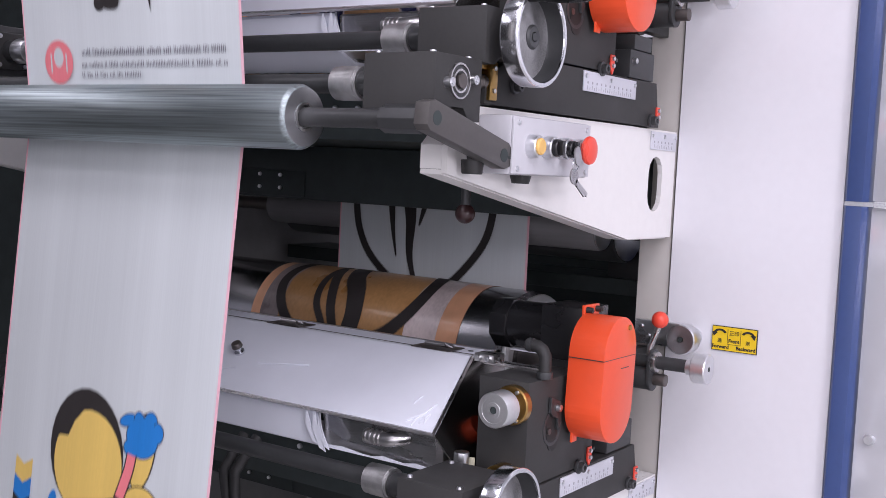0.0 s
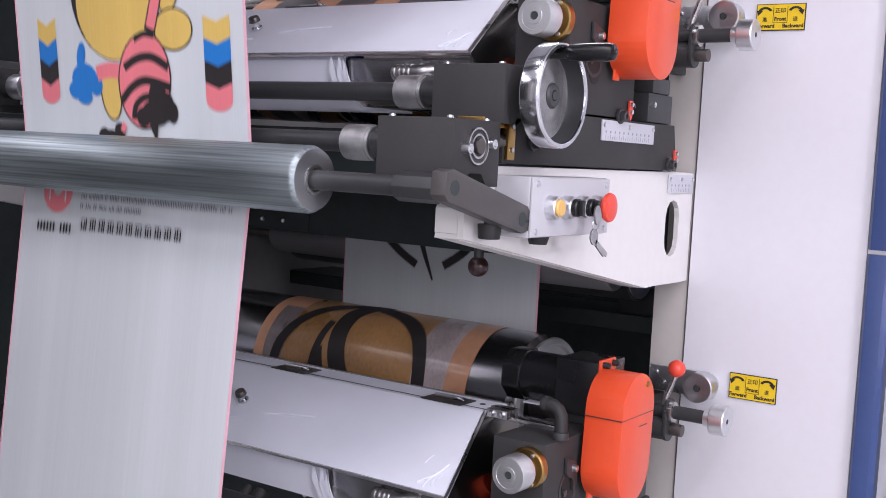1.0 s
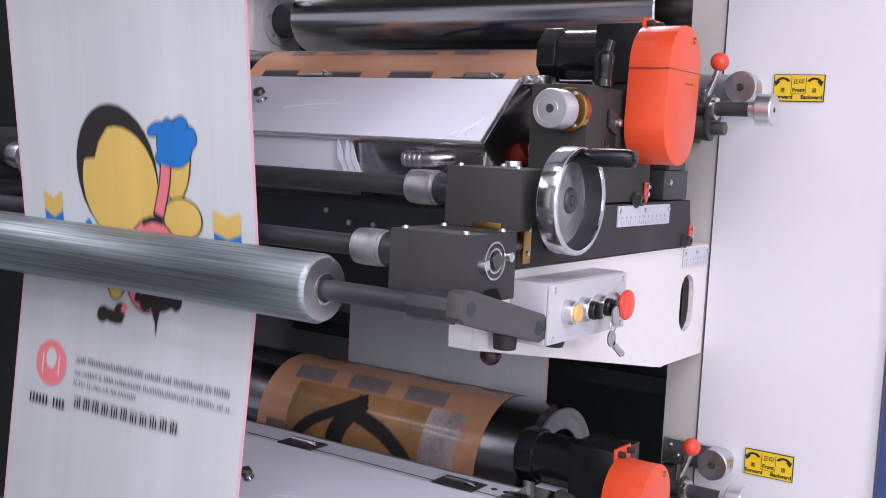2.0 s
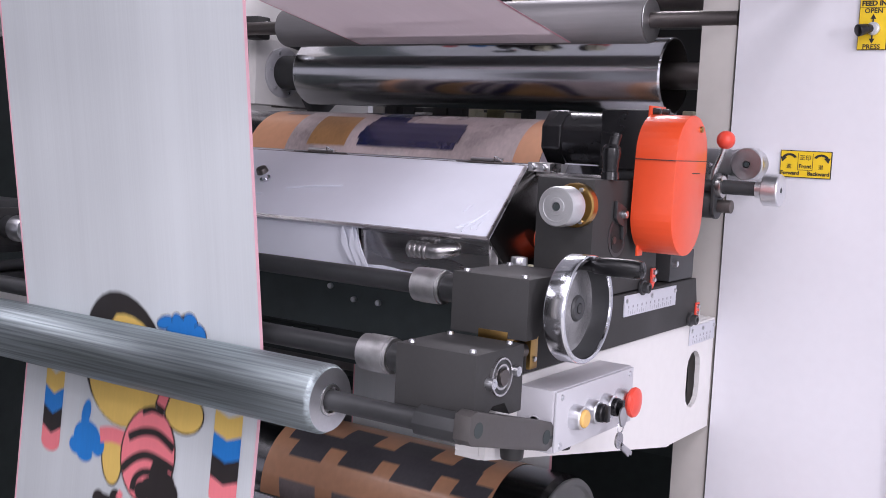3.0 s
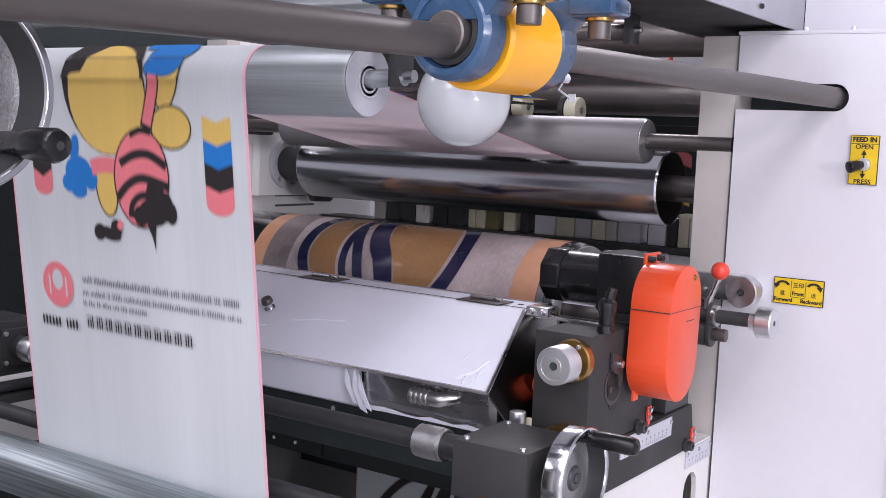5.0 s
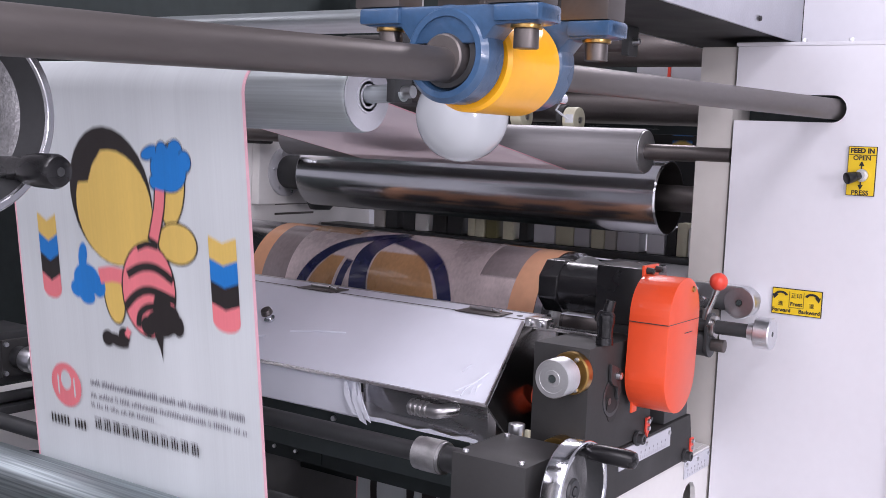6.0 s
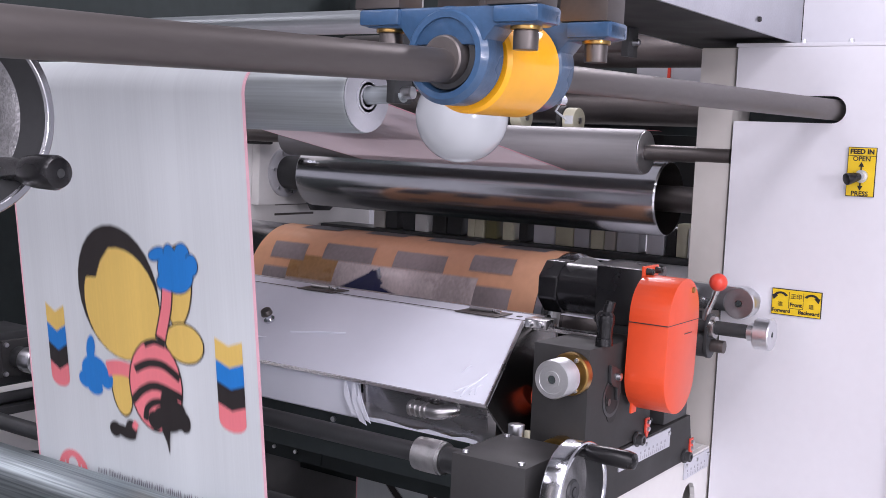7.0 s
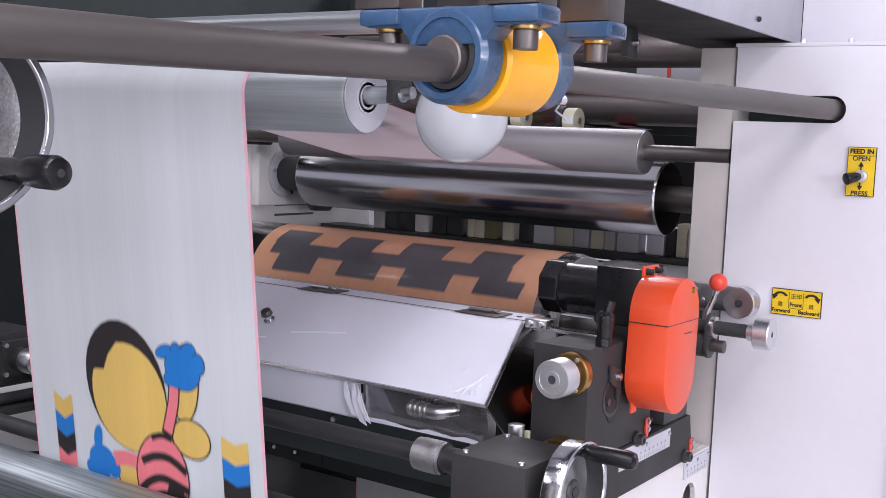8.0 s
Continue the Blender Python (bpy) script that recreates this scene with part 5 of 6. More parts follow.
part("stand", box(B(), -0.44, -0.34, -1.86, -1.74, 0.0, 1.9995, 0.004), BEIGE, lwb)
# body and hood added out of view so the web gets less light
nb = thing("unseen_light_block", (-1.1, -2.3, 0), "unseen dark grey body added to keep light off the web", "machine")
part("body", box(B(), -1.80, -0.46, -2.75, -1.88, 0.0, 2.05, 0.01), GREY, nb)
part("hood", prism(B(), [(-2.70, 2.0505), (-1.95, 2.0505), (-2.05, 2.22), (-2.60, 2.30)], -1.75, -0.50, bevel=0.004), GREY, nb)

# ---- paper web ----
web = thing("paper_web", (-0.64, -0.95, 0.3), "white woven paper web with pink edges and coloured print", "paper web")
RIM = 0.0512
TOPC, TOPZ = -0.965, 2.118
P_TOP, P_ROLL, P_LOW = (TOPC - RIM, TOPZ + 0.004), (-0.9355, 1.4235), (-1.035, 0.28)


def strip_sheet(name, pts, x0, x1, material, label=""):
    """A thin sheet that follows the points (y, z)."""
    bm = B()
    rows = []
    for i, (y, z) in enumerate(pts):
        a, b = pts[max(i - 1, 0)], pts[min(i + 1, len(pts) - 1)]
        d = Vector((b[0] - a[0], b[1] - a[1])).normalized() * 0.0007
        rows.append([bm.verts.new(p) for p in ((x0, y, z), (x1, y, z), (x1, y - d.y, z + d.x), (x0, y - d.y, z + d.x))])
    for a, b in zip(rows, rows[1:]):
        for k in range(4):
            bm.faces.new((a[k], a[(k + 1) % 4], b[(k + 1) % 4], b[k]))
    bm.faces.new(rows[0])
    bm.faces.new(rows[-1])
    bmesh.ops.recalc_face_normals(bm, faces=bm.faces[:])
    return part(name, bm, material, web, label)


arc = [(TOPC + RIM * math.cos(radians(a)), TOPZ + RIM * math.sin(radians(a))) for a in range(80, 181, 10)]
FRONT = arc + [P_ROLL, P_LOW]
FEED = [(-0.02, 2.008), (-0.965 + 0.009, 2.1688)]
strip_sheet("front_sheet", FRONT, WEB0, WEB1, PAPER)
strip_sheet("feed_sheet", FEED, WEB0, WEB1, PAPER_BACK, "greyish underside of the incoming web")
strip_sheet("inner_sheet", [(0.004, 1.38), (0.004, 1.055)], WEB0, WEB1, PAPER, "white web inside the press")
for xa, xb in ((WEB1, WEB1 + 0.0055), (WEB0 - 0.004, WEB0)):
    strip_sheet("selvedge", [(y - 0.0004, z) for y, z in FRONT], xa, xb, PINK_EDGE, "pink selvedge")
    strip_sheet("selvedge", FEED, xa, xb, PINK_EDGE, "pink selvedge")
    strip_sheet("selvedge", [(0.004, 1.38), (0.004, 1.055)], xa, xb, PINK_EDGE, "pink selvedge")

# ---- print on the web: flat colour shapes, cut into bands that ride along it ----
REPEAT, SPEED = 1.048, 1.208


def ellipse(cx, cy, a, b, turn=0, n=28):
    c, s = math.cos(radians(turn)), math.sin(radians(turn))
    return [(cx + c * a * math.cos(q) - s * b * math.sin(q), cy + s * a * math.cos(q) + c * b * math.sin(q)) for q in [2 * math.pi * k / n for k in range(n)]]


def bar(u0, u1, v0, v1):
    return [(u0, v0), (u1, v0), (u1, v1), (u0, v1)]


def chevron(u0, u1, v0, v1, dip):
    m = (u0 + u1) / 2
    return [(u0, v0), (m, v0 + dip), (u1, v0), (u1, v1), (m, v1 + dip), (u0, v1)]


# u: from the web's near edge towards its far edge; v: down along the web
SHAPES = []
MATS = [INK_Y, INK_B, INK_P, INK_K, INK_G, PAPER]


def ribbon(pts, w, taper=1.0):
    """A stroke of width w along a smooth line through the points; taper 0 gives a pointed leaf."""
    fine = smooth_line(pts, 5)
    left, right = [], []
    for i, p in enumerate(fine):
        a, b = fine[max(i - 1, 0)], fine[min(i + 1, len(fine) - 1)]
        d = math.hypot(b[0] - a[0], b[1] - a[1]) or 1.0
        q = i / (len(fine) - 1)
        e = w * 0.5 * (1 + (taper - 1) * q if taper > 0 else min(1, 0.05 + 2.4 * q) * min(1, 0.12 + 2.2 * (1 - q)))
        left.append((p[0] - (b[1] - a[1]) / d * e, p[1] + (b[0] - a[0]) / d * e))
        right.append((p[0] + (b[1] - a[1]) / d * e, p[1] - (b[0] - a[0]) / d * e))
    return [[left[i], left[i + 1], right[i + 1], right[i]] for i in range(len(fine) - 1)]


def smooth_line(pts, n):
    out = []
    for i in range(len(pts) - 1):
        p0, p1, p2, p3 = pts[max(i - 1, 0)], pts[i], pts[i + 1], pts[min(i + 2, len(pts) - 1)]
        for k in range(n):
            t = k / n
            out.append(tuple(0.5 * (2 * b + (c - a) * t + (2 * a - 5 * b + 4 * c - d) * t * t + (3 * b - a - 3 * c + d) * t ** 3) for a, b, c, d in zip(p0, p1, p2, p3)))
    return out + [pts[-1]]


def stroke(pts, w, m, taper=1.0):
    SHAPES.extend((q, m) for q in ribbon(pts, w, taper))


def outlined(e, m, rim=0.003):
    SHAPES.append((ellipse(e[0], e[1], e[2] + rim, e[3] + rim, *e[4:]), 3))
    SHAPES.append((ellipse(*e), m))


# colour control columns: chevrons above, a rounded foot below
for u0, u1, v0, dip in ((0.029, 0.088, 0.155, 0.010), (0.457, 0.507, 0.149, 0.014)):
    for k, m in enumerate((0, 1, 3)):
        SHAPES.append((chevron(u0, u1, v0 + k * 0.035, v0 + (k + 1) * 0.035 + 0.001, dip), m))
    v, um, ur = v0 + 0.105, (u0 + u1) / 2, (u1 - u0) / 2
    SHAPES.append(([(u0, v), (um, v + dip), (u1, v)] + [(um + ur * math.cos(q), v + 0.028 + 0.017 * math.sin(q)) for q in [math.pi * k / 10 for k in range(11)]], 2))
# a cluster of flat colour patches
outlined((0.163, 0.082, 0.030, 0.066, -8), 0)
outlined((0.157, 0.175, 0.043, 0.032), 0)
outlined((0.318, 0.278, 0.024, 0.045, 6), 0)
SHAPES.append((ellipse(0.309, 0.110, 0.100, 0.115, 14), 3))
SHAPES.append((ellipse(0.303, 0.128, 0.093, 0.095, 14), 0))
SHAPES.append(([(0.40, 0.062), (0.405, 0.105), (0.385, 0.090), (0.362, 0.088), (0.348, 0.06), (0.325, 0.036), (0.31, 0.02), (0.35, 0.01)], 3))
for e in ((0.166, 0.058, 0.040, 0.036), (0.148, 0.029, 0.016, 0.017), (0.129, 0.045, 0.014, 0.017), (0.206, 0.034, 0.021, 0.010, 20), (0.178, 0.030, 0.012, 0.014), (0.190, 0.080, 0.020, 0.015)):
    outlined(e, 1, 0.0016)
for e in ((0.166, 0.058, 0.038, 0.034), (0.386, 0.256, 0.034, 0.028), (0.392, 0.216, 0.011, 0.024, -12), (0.356, 0.265, 0.017, 0.019), (0.411, 0.274, 0.019, 0.016), (0.388, 0.286, 0.020, 0.013)):
    SHAPES.append((ellipse(*e), 1))
stroke([(0.188, 0.092), (0.193, 0.120), (0.203, 0.150), (0.213, 0.178)], 0.027, 3)
stroke([(0.188, 0.092), (0.193, 0.120), (0.203, 0.150), (0.211, 0.172)], 0.021, 2)
stroke([(0.352, 0.246), (0.32, 0.240), (0.285, 0.242)], 0.026, 2)
outlined((0.232, 0.258, 0.062, 0.078, -10), 2)
stroke([(0.252, 0.190), (0.228, 0.181), (0.203, 0.184)], 0.010, 3)
stroke([(0.280, 0.236), (0.246, 0.221), (0.210, 0.219), (0.172, 0.236)], 0.014, 3)
stroke([(0.291, 0.292), (0.262, 0.268), (0.226, 0.257), (0.170, 0.268)], 0.014, 3)
stroke([(0.262, 0.322), (0.256, 0.300), (0.236, 0.286), (0.205, 0.282)], 0.012, 3)
for e in ((0.202, 0.284, 0.021, 0.030, -10), (0.180, 0.300, 0.018, 0.024), (0.167, 0.309, 0.013, 0.018), (0.238, 0.318, 0.017, 0.017), (0.207, 0.310, 0.034, 0.022),
          (0.342, 0.352, 0.015, 0.014, 30), (0.318, 0.353, 0.028, 0.011, -10), (0.300, 0.343, 0.014, 0.015)):
    SHAPES.append((ellipse(*e), 3))
stroke([(0.286, 0.330), (0.294, 0.343)], 0.012, 2)
SHAPES.append(([(0.225, 0.330), (0.203, 0.331), (0.207, 0.350), (0.208, 0.373), (0.213, 0.352)], 3))
# round mark and lines of writing, as plain shapes
SHAPES += [(ellipse(0.467, 0.455, 0.041, 0.040), 2), (ellipse(0.467, 0.446, 0.014, 0.018), 5), (bar(0.443, 0.447, 0.440, 0.474), 5), (bar(0.487, 0.491, 0.440, 0.474), 5)]
random.seed(3)
for v, h, u1, u0, wide in ((0.432, 0.012, 0.399, 0.030, 0.0085), (0.4555, 0.010, 0.400, 0.030, 0.0075), (0.474, 0.009, 0.400, 0.238, 0.0075), (0.500, 0.021, 0.395, 0.150, 0.020)):
    u = u1
    while u > u0 + 0.004:
        w = random.uniform(0.55, 1.1) * wide
        if wide > 0.015:
            for q in (0.0, 0.45, 0.82):
                SHAPES.append((bar(u - wide * random.uniform(0.7, 0.86), u, v + q * h, v + q * h + 0.0022), 4))
            for q in (0.12, random.uniform(0.35, 0.5), 0.74):
                SHAPES.append((bar(u - wide * q - 0.0028, u - wide * q, v + random.uniform(0, 0.3) * h, v + h), 3))
            u -= wide + 0.004
        else:
            low = random.choice((0.0, 0.0, 0.25)) * h
            SHAPES.append((bar(u - w * 0.34, u, v + low, v + h), 4))
            SHAPES.append((bar(u - w, u - w * 0.66, v + low, v + h), 4))
            u -= w + random.choice((0.0018, 0.0018, 0.0018, 0.0018, 0.007))
for u in (0.515, 0.497, 0.479, 0.450, 0.433):
    for q in (0, 0.009):
        SHAPES.append((bar(u - 0.0045 - q, u - q, 0.513, 0.530), 3))


def clip(poly, lo, hi):
    for keep, edge in ((1, lo), (-1, hi)):
        out = []
        for i, p in enumerate(poly):
            q = poly[i - 1]
            a, b = keep * (q[1] - edge), keep * (p[1] - edge)
            if (a < 0) != (b < 0):
                k = a / (a - b)
                out.append((q[0] + k * (p[0] - q[0]), edge))
            if b >= 0:
                out.append(p)
        poly = out
        if len(poly) < 3:
            return []
    return poly


BAND = 0.033
BANDS = []
for k in range(-1, 17):
    lo, hi = k * BAND, (k + 1) * BAND
    bm = B()
    lift = 0.0
    for poly, m in SHAPES:
        lift += 0.000008
        q = clip(poly, lo, hi)
        if len(q) >= 3:
            f = bm.faces.new([bm.verts.new((-u, -0.0012 - lift, (lo + hi) / 2 - v)) for u, v in q])
            f.material_index = m
    if len(bm.faces):
        bmesh.ops.recalc_face_normals(bm, faces=bm.faces[:])
        BANDS.append(((lo + hi) / 2, finish("print_band", bm, MATS, False)))
    else:
        bm.free()


def line(a, b):
    d = math.hypot(b[0] - a[0], b[1] - a[1])
    return ("line", a, b, d)


# one closed way: down the front, back under the press, up behind it, forward along the feed sheet
BACKY = 0.60
LOOP = [line(P_TOP, P_ROLL), line(P_ROLL, P_LOW), line(P_LOW, (BACKY, 0.24)), line((BACKY, 0.24), (BACKY, 2.10)),
        line((BACKY, 2.10), (TOPC, TOPZ + RIM)), ("arc", 90, 180, RIM * math.pi / 2)]
raw = sum(p[3] for p in LOOP)
COUNT = round(raw / REPEAT)
# the back of the loop takes up the rest of the length
extra = (COUNT * REPEAT - raw) / 2
LOOP[2] = line(P_LOW, (BACKY + extra, 0.24))
LOOP[3] = line((BACKY + extra, 0.24), (BACKY + extra, 2.10))
LOOP[4] = line((BACKY + extra, 2.10), (TOPC, TOPZ + RIM))
TOTAL = sum(p[3] for p in LOOP)


def on_loop(s):
    s %= TOTAL
    for p in LOOP:
        if s <= p[3]:
            if p[0] == "line":
                k = s / p[3]
                y, z = p[1][0] + k * (p[2][0] - p[1][0]), p[1][1] + k * (p[2][1] - p[1][1])
                ang = math.degrees(math.atan2(p[2][0] - p[1][0], -(p[2][1] - p[1][1])))
            else:
                a = radians(p[1] + (p[2] - p[1]) * s / p[3])
                y, z = TOPC + RIM * math.cos(a), TOPZ + RIM * math.sin(a)
                ang = math.degrees(a) - 180
            return y, z, ang
        s -= p[3]
    return on_loop(0)


PRINTS = []
for m in range(COUNT):
    for v, me in BANDS:
        ob = tagged(new("print_band", me), kind="stuff")
        ob.parent = web
        PRINTS.append((ob, m * TOTAL / COUNT + v))

# ---- plate cylinders ----
CY, CZ, CR = -0.105, 1.687, 0.152


def cyl_patch(bm, r, x0, x1, a0, a1, mi, slant=0.0):
    n = max(2, int(abs(a1 - a0) / 6))
    prev = None
    for k in range(n + 1):
        a = radians(a0 + (a1 - a0) * k / n)
        sh = slant * (k / n - 0.5)
        row = [bm.verts.new((x + sh, q * math.cos(a), q * math.sin(a))) for x, q in ((x0, r), (x1, r))]
        if prev:
            f = bm.faces.new((prev[0], prev[1], row[1], row[0]))
            f.material_index = mi
        prev = row


def plate_cylinder(dz, upper):
    t = thing("plate_cylinder", (-0.7, CY, CZ + dz), "steel print cylinder wrapped in tan and slate printing plates" if upper else "steel print cylinder with tan plate, black curved plates and bare end", "print cylinder", "print cylinders")
    bm = B()
    lathe(bm, (0, CY, CZ + dz), [(-1.24, 0.06), (-1.24, 0.146), (-1.235, CR - 0.001), (-0.275, CR - 0.001), (-0.262, 0.140), (-0.262, 0.132), (-0.285, 0.128), (-0.285, 0.045)], "X", 96)
    part("barrel", bm, DRUM, t, "bare steel barrel")
    part("journal", rod(B(), (-1.39, CY, CZ + dz), (-0.05, CY, CZ + dz), 0.035, seg=28), SHAFT, t)
    bm = B()
    lathe(bm, (0, CY, CZ + dz), [(-0.2615, 0.100), (-0.2615, 0.143), (-0.256, 0.146), (-0.252, 0.144), (-0.250, 0.132), (-0.258, 0.128), (-0.258, 0.100)], "X", 96, False)
    part("end_ring", bm, DISC, t, "bright turned end ring")
    mats = [TAN, OCHRE, PALE, SLATE, NAVY if upper else INK_K, PLATE_GREY]

    def patch(name, items, r, label=""):
        for it in items:
            b = B()
            cyl_patch(b, r, *it)
            b.transform(Matrix.Translation((0, CY, CZ + dz)))
            part(name, b, mats, t, label)

    def wrap(pts, r, mi, name, label=""):
        """Lays flat pieces (x, degrees) on the barrel as one part."""
        b = B()
        for q in pts:
            f = b.faces.new([b.verts.new((x, r * math.cos(radians(a)), r * math.sin(radians(a)))) for x, a in q])
            f.material_index = mi
        b.transform(Matrix.Translation((0, CY, CZ + dz)))
        bmesh.ops.recalc_face_normals(b, faces=b.faces[:])
        part(name, b, mats, t, label)

    def emblem(turn, name, label):
        """An oval ring, open at one end, round strokes that run together, with a block at their foot."""
        mm = math.degrees(1 / CR)

        def metres(pts):
            return [(x, (a + turn) / mm) for x, a in pts]
        ring_far = [(-0.722, 226), (-0.82, 209), (-0.885, 188), (-0.918, 165), (-0.921, 146), (-0.908, 122), (-0.875, 100), (-0.825, 81), (-0.755, 67), (-0.69, 52)]
        thin = [(-0.716, 226), (-0.755, 196), (-0.790, 176), (-0.803, 155), (-0.802, 135), (-0.795, 112), (-0.788, 99)]
        middle = [(-0.706, 226), (-0.722, 198), (-0.742, 180), (-0.762, 160), (-0.782, 142), (-0.796, 126)]
        thick = [(-0.696, 226), (-0.676, 198), (-0.672, 180), (-0.692, 159), (-0.722, 143), (-0.744, 122), (-0.752, 102), (-0.744, 82), (-0.695, 55)]
        ring_near = [(-0.688, 226), (-0.638, 208), (-0.565, 193), (-0.516, 172), (-0.498, 148), (-0.508, 122), (-0.545, 98), (-0.615, 79), (-0.70, 68)]

        def between(a, b, lo, hi, gap):
            """The field between two strokes, with a pale margin along each."""
            fa, fb = sorted(smooth_line(a, 4), key=lambda p: p[1]), sorted(smooth_line(b, 4), key=lambda p: p[1])

            def xs(line, q):
                for p0, p1 in zip(line, line[1:]):
                    if p0[1] <= q <= p1[1]:
                        return p0[0] + (p1[0] - p0[0]) * (q - p0[1]) / max(p1[1] - p0[1], 1e-6)
                return line[0][0] if q < line[0][1] else line[-1][0]
            n = int((hi - lo) / 4)
            rows = [(xs(fa, lo + (hi - lo) * k / n) + gap, xs(fb, lo + (hi - lo) * k / n) - gap, lo + (hi - lo) * k / n + turn) for k in range(n + 1)]
            return [[(p[0], p[2]), (p[1], p[2]), (q[1], q[2]), (q[0], q[2])] for p, q in zip(rows, rows[1:]) if p[1] - p[0] > 0.004 and q[1] - q[0] > 0.004]
        wrap(between(ring_far, thin, 96, 196, 0.020), CR + 0.0018, 1, "ochre_plate")
        wrap(between(thick, ring_near, 86, 204, 0.028), CR + 0.0018, 1, "ochre_plate")
        for k, (pts, w) in enumerate(((ring_far, 0.028), (thin, 0.020), (middle, 0.026), (thick, 0.048), (ring_near, 0.034))):
            wrap([[(x, v * mm) for x, v in q] for q in ribbon(metres(pts), w)], CR + 0.0024 + 0.0001 * k, 4, name, label)
        foot = []
        for a0, a1, x0, x1 in ((222, 232, -0.738, -0.682), (232, 242, -0.748, -0.662), (242, 248, -0.752, -0.500), (248, 256, -0.758, -0.495), (256, 264, -0.762, -0.495), (264, 271, -0.756, -0.500)):
            foot.append([(x0, a0 + turn), (x1, a0 + turn), (x1, a1 + turn), (x0, a1 + turn)])
        if upper:
            wrap(foot, CR + 0.0030, 4, name, label)

    if upper:
        patch("base_plate", [(-1.08, -0.292, 0, 360, 0)], CR + 0.0002, "tan photopolymer base")
        patch("pale_plate", [(-0.96, -0.44, 46, 280, 2), (-0.44, -0.352, 98, 278, 2)], CR + 0.0012, "pale inked plate")
        patch("grey_plate", [(-1.035, -0.96, 58, 232, 5), (-0.44, -0.352, 52, 98, 5)], CR + 0.0012, "grey inked plate")
        patch("ochre_plate", [(-0.90, -0.79, 234, 272, 1), (-0.96, -0.82, 44, 66, 1)], CR + 0.0018)
        emblem(0, "navy_stroke", "wet navy ink on raised plates")
        patch("grey_block", [(x0, x1, a0, a0 + 18, 5, 0.01) for x0, x1, a0 in ((-1.03, -0.925, 32), (-0.875, -0.73, 28), (-0.672, -0.535, 28), (-0.476, -0.37, 22))], CR + 0.0022, "grey inked plate block")
        patch("pale_block", [(x0, x1, 283, 294, 5, 0.01) for x0, x1 in ((-1.00, -0.93), (-0.875, -0.765), (-0.72, -0.58), (-0.54, -0.45))], CR + 0.0014, "pale inked plate block")
        rows_x, shift = ((-1.035, -0.928), (-0.842, -0.742), (-0.664, -0.550), (-0.472, -0.372)), 0
    else:
        patch("base_plate", [(-0.99, -0.375, 0, 360, 0)], CR + 0.0002, "tan photopolymer base")
        patch("pale_plate", [(-0.52, -0.43, 20, 250, 2), (-0.96, -0.90, 60, 240, 5)], CR + 0.0010, "pale inked plate")
        patch("ochre_plate", [(-0.90, -0.52, 20, 255, 1)], CR + 0.0008)
        emblem(-27, "black_stroke", "wet black ink on raised plates")
        patch("black_block", [(-0.83, -0.70, 233, 241, 4, 0.02), (-0.79, -0.69, 243, 250, 4, 0.02), (-0.60, -0.50, 206, 215, 4)], CR + 0.0030, "wet black ink on raised plates")
        patch("grey_block", [(x0, x0 + 0.11, 0, 18, 5, 0.01) for x0 in (-0.93, -0.77, -0.61)], CR + 0.0014, "grey inked plate block")
        rows_x, shift = ((-0.955, -0.87), (-0.81, -0.72), (-0.66, -0.56), (-0.50, -0.425)), -27
    # two rows of slate blocks, joined by a narrow band
    patch("slate_band", [(rows_x[0][0], rows_x[-1][1], 337 + shift, 350 + shift, 3)], CR + 0.0014, "slate grey plate band")
    for k, (x0, x1) in enumerate(rows_x):
        patch("slate_block", [(x0, x1, 318 + shift + k % 2, 337 + shift, 3, -0.008)], CR + 0.0014, "slate grey plate block")
        patch("slate_block", [(x0 + 0.03, x1 + 0.042, 350 + shift, 366 + shift - 2 * (k % 2), 3, -0.008)], CR + 0.0014, "slate grey plate block")
    return t


cyl_up = plate_cylinder(0, True)
cyl_low = plate_cylinder(-PITCH, False)

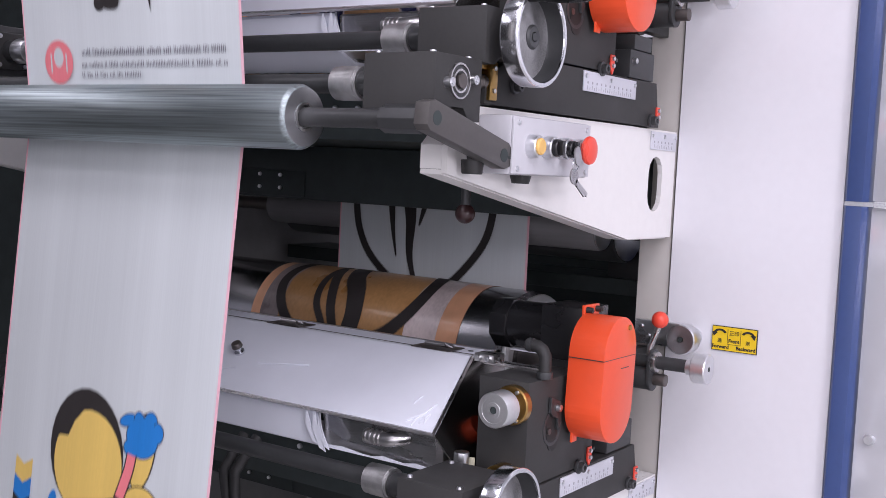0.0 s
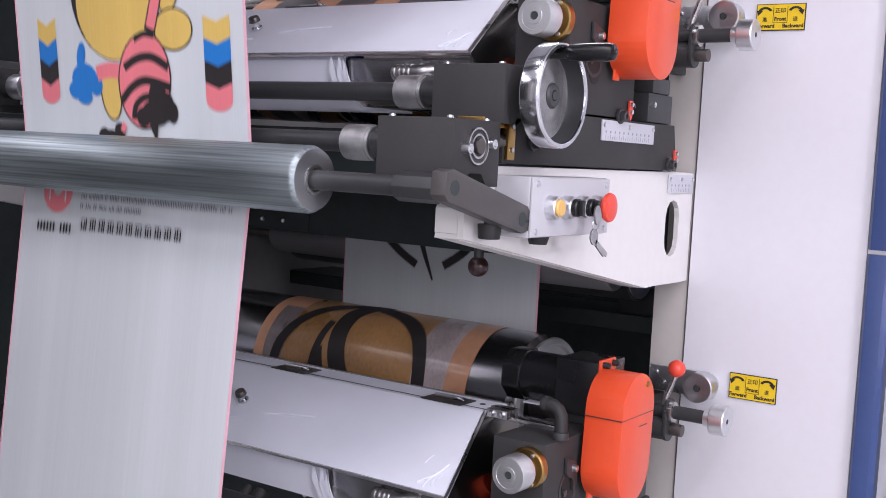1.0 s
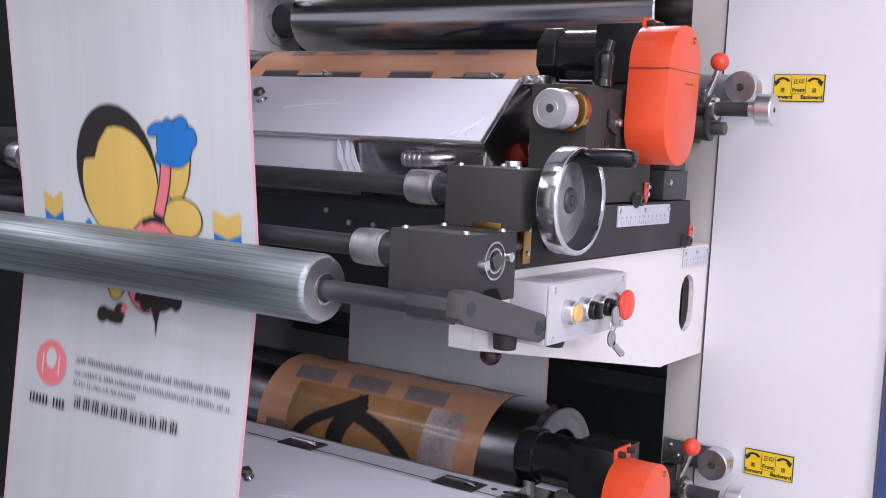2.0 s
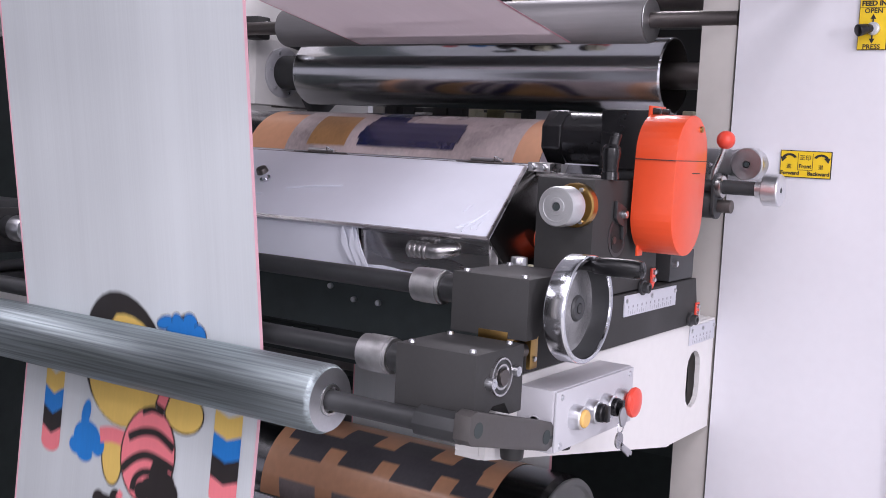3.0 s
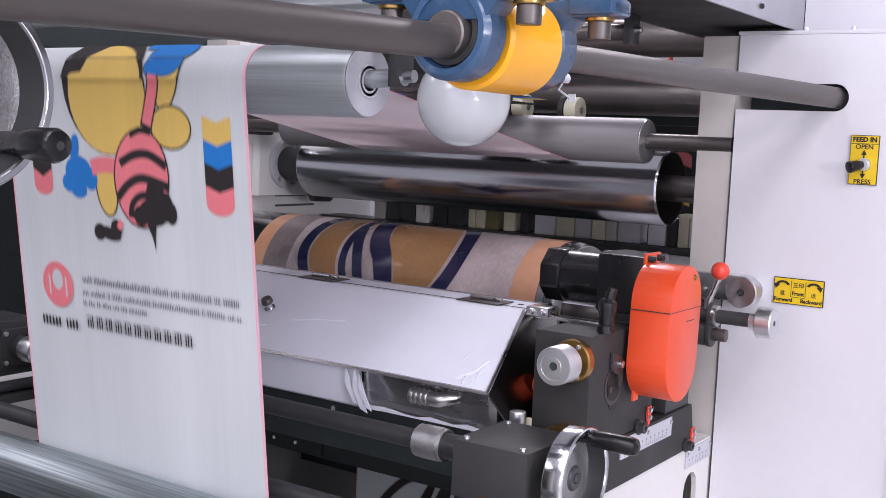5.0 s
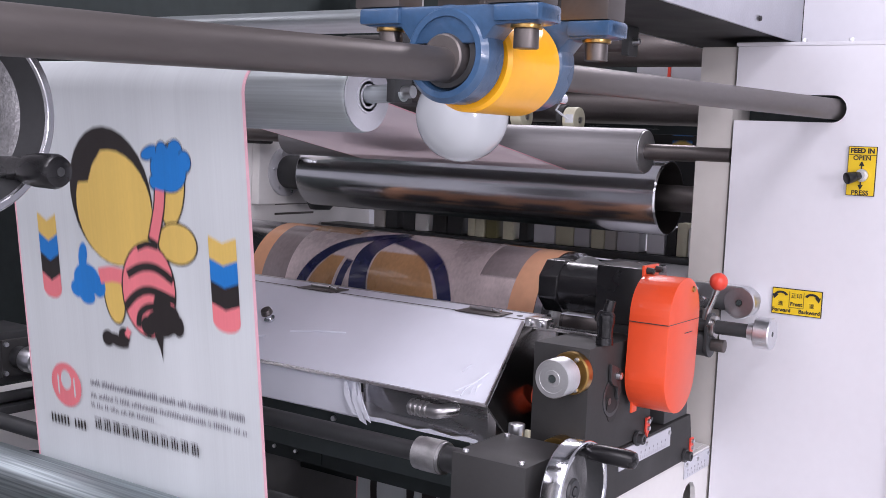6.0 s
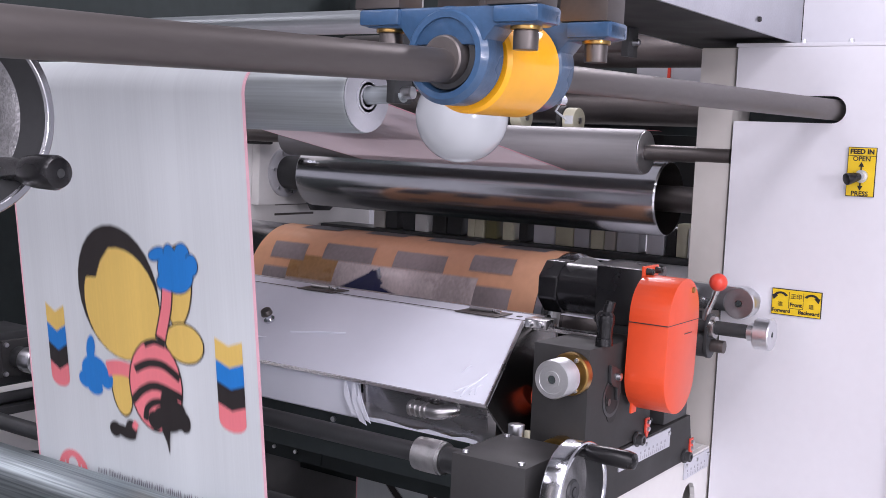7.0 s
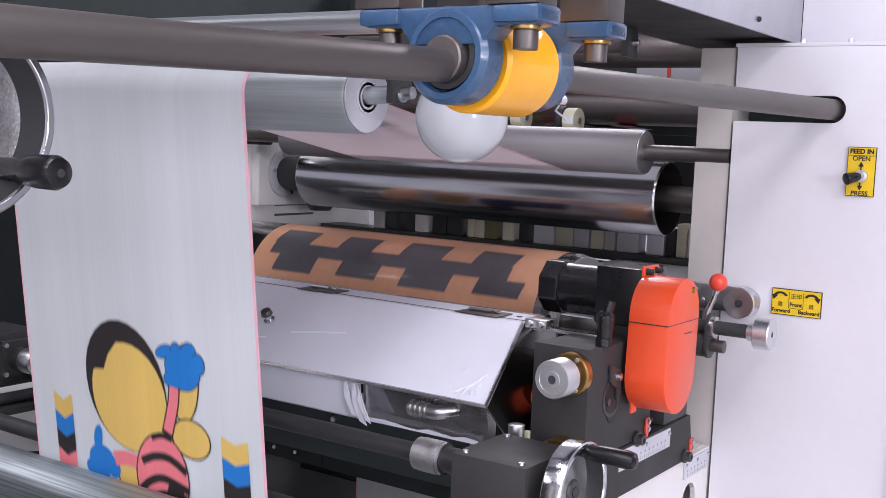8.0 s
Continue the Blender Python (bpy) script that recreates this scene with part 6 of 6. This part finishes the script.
# dark strokes printed on the inner sheet, riding up with it
STROKES = []
stroke_shapes = []
for pts, w, taper in (([(-0.069, 0.157), (-0.123, 0.139), (-0.165, 0.106), (-0.206, 0.057), (-0.228, 0.0), (-0.231, -0.06), (-0.219, -0.12), (-0.185, -0.18), (-0.12, -0.237), (-0.06, -0.272)], 0.021, 1.0),
                      ([(0.044, 0.153), (0.085, 0.131), (0.127, 0.096), (0.158, 0.054), (0.180, 0.0), (0.185, -0.055), (0.160, -0.135), (0.086, -0.222), (0.02, -0.268)], 0.021, 1.0),
                      ([(-0.047, 0.208), (-0.045, 0.17), (-0.054, 0.134), (-0.092, 0.055), (-0.112, 0.0), (-0.117, -0.05), (-0.110, -0.12), (-0.098, -0.182)], 0.028, 0),
                      ([(-0.026, 0.199), (-0.013, 0.167), (-0.012, 0.132), (-0.043, 0.055), (-0.06, -0.02), (-0.056, -0.09), (-0.054, -0.19), (-0.010, -0.306)], 0.042, 0),
                      ([(0.010, 0.169), (0.025, 0.137), (0.031, 0.104), (0.018, 0.065), (0.0, 0.0), (-0.03, -0.10)], 0.045, 0)):
    stroke_shapes += ribbon(pts, w, taper)
for k in range(17):
    lo, hi = -0.32 + k * 0.033, -0.32 + (k + 1) * 0.033
    bm = B()
    for poly in stroke_shapes:
        q = clip(poly, lo, hi)
        if len(q) >= 3:
            bm.faces.new([bm.verts.new((u, 0, v - (lo + hi) / 2)) for u, v in q])
    if not len(bm.faces):
        bm.free()
        continue
    me = finish("inner_print", bm, INK_K, False)
    ob = tagged(new("inner_print", me), kind="stuff")
    ob.parent = web
    STROKES.append((ob, (lo + hi) / 2))


def slack(t):
    """The web runs a little late in the first half, then catches up."""
    knots = ((0, 0), (0.6, -0.006), (1.3, -0.015), (3.5, -0.018), (4.0, -0.019), (4.45, 0), (8, 0))
    for (t0, d0), (t1, d1) in zip(knots, knots[1:]):
        if t <= t1:
            return d0 + (d1 - d0) * (t - t0) / (t1 - t0)
    return 0


def motions():
    base = Vector(web.location)
    steps = [k / 30 for k in range(241)]
    for ob, s0 in PRINTS:
        rows = []
        for t in steps:
            y, z, a = on_loop(s0 + PHASE + SPEED * t + slack(t))
            rows.append((t, pose(WEB1 - base.x, y - base.y, z - base.z, a)))
        walk(ob, rows)
    # the strokes rise out of the lower nip, pass the opening and return below on the cylinder's far side
    for ob, v in STROKES:
        rows = []
        for t in steps:
            h = (PHASE2 + SPEED * t + v) % REPEAT
            if h < 0.70:
                y, z, a = 0.0015, 0.92 + h, 0
            else:
                k = (h - 0.70) / (REPEAT - 0.70)
                y, z, a = 0.02, 1.62 - 0.70 * k, 0
            rows.append((t, pose(-0.64 - base.x, y - base.y, z - base.z, a)))
        walk(ob, rows)
    turn = 360 * SPEED / REPEAT
    for ob, p in ((cyl_up, SPIN_UP), (cyl_low, SPIN_LOW)):
        at = Vector(ob.location)
        walk(ob, [(t, pose(*at, p + turn * t)) for t in steps[::2]])


PHASE, PHASE2, SPIN_UP, SPIN_LOW = 0.153, 0.39, -207 - 415 * 4.53, 0.0
motions()
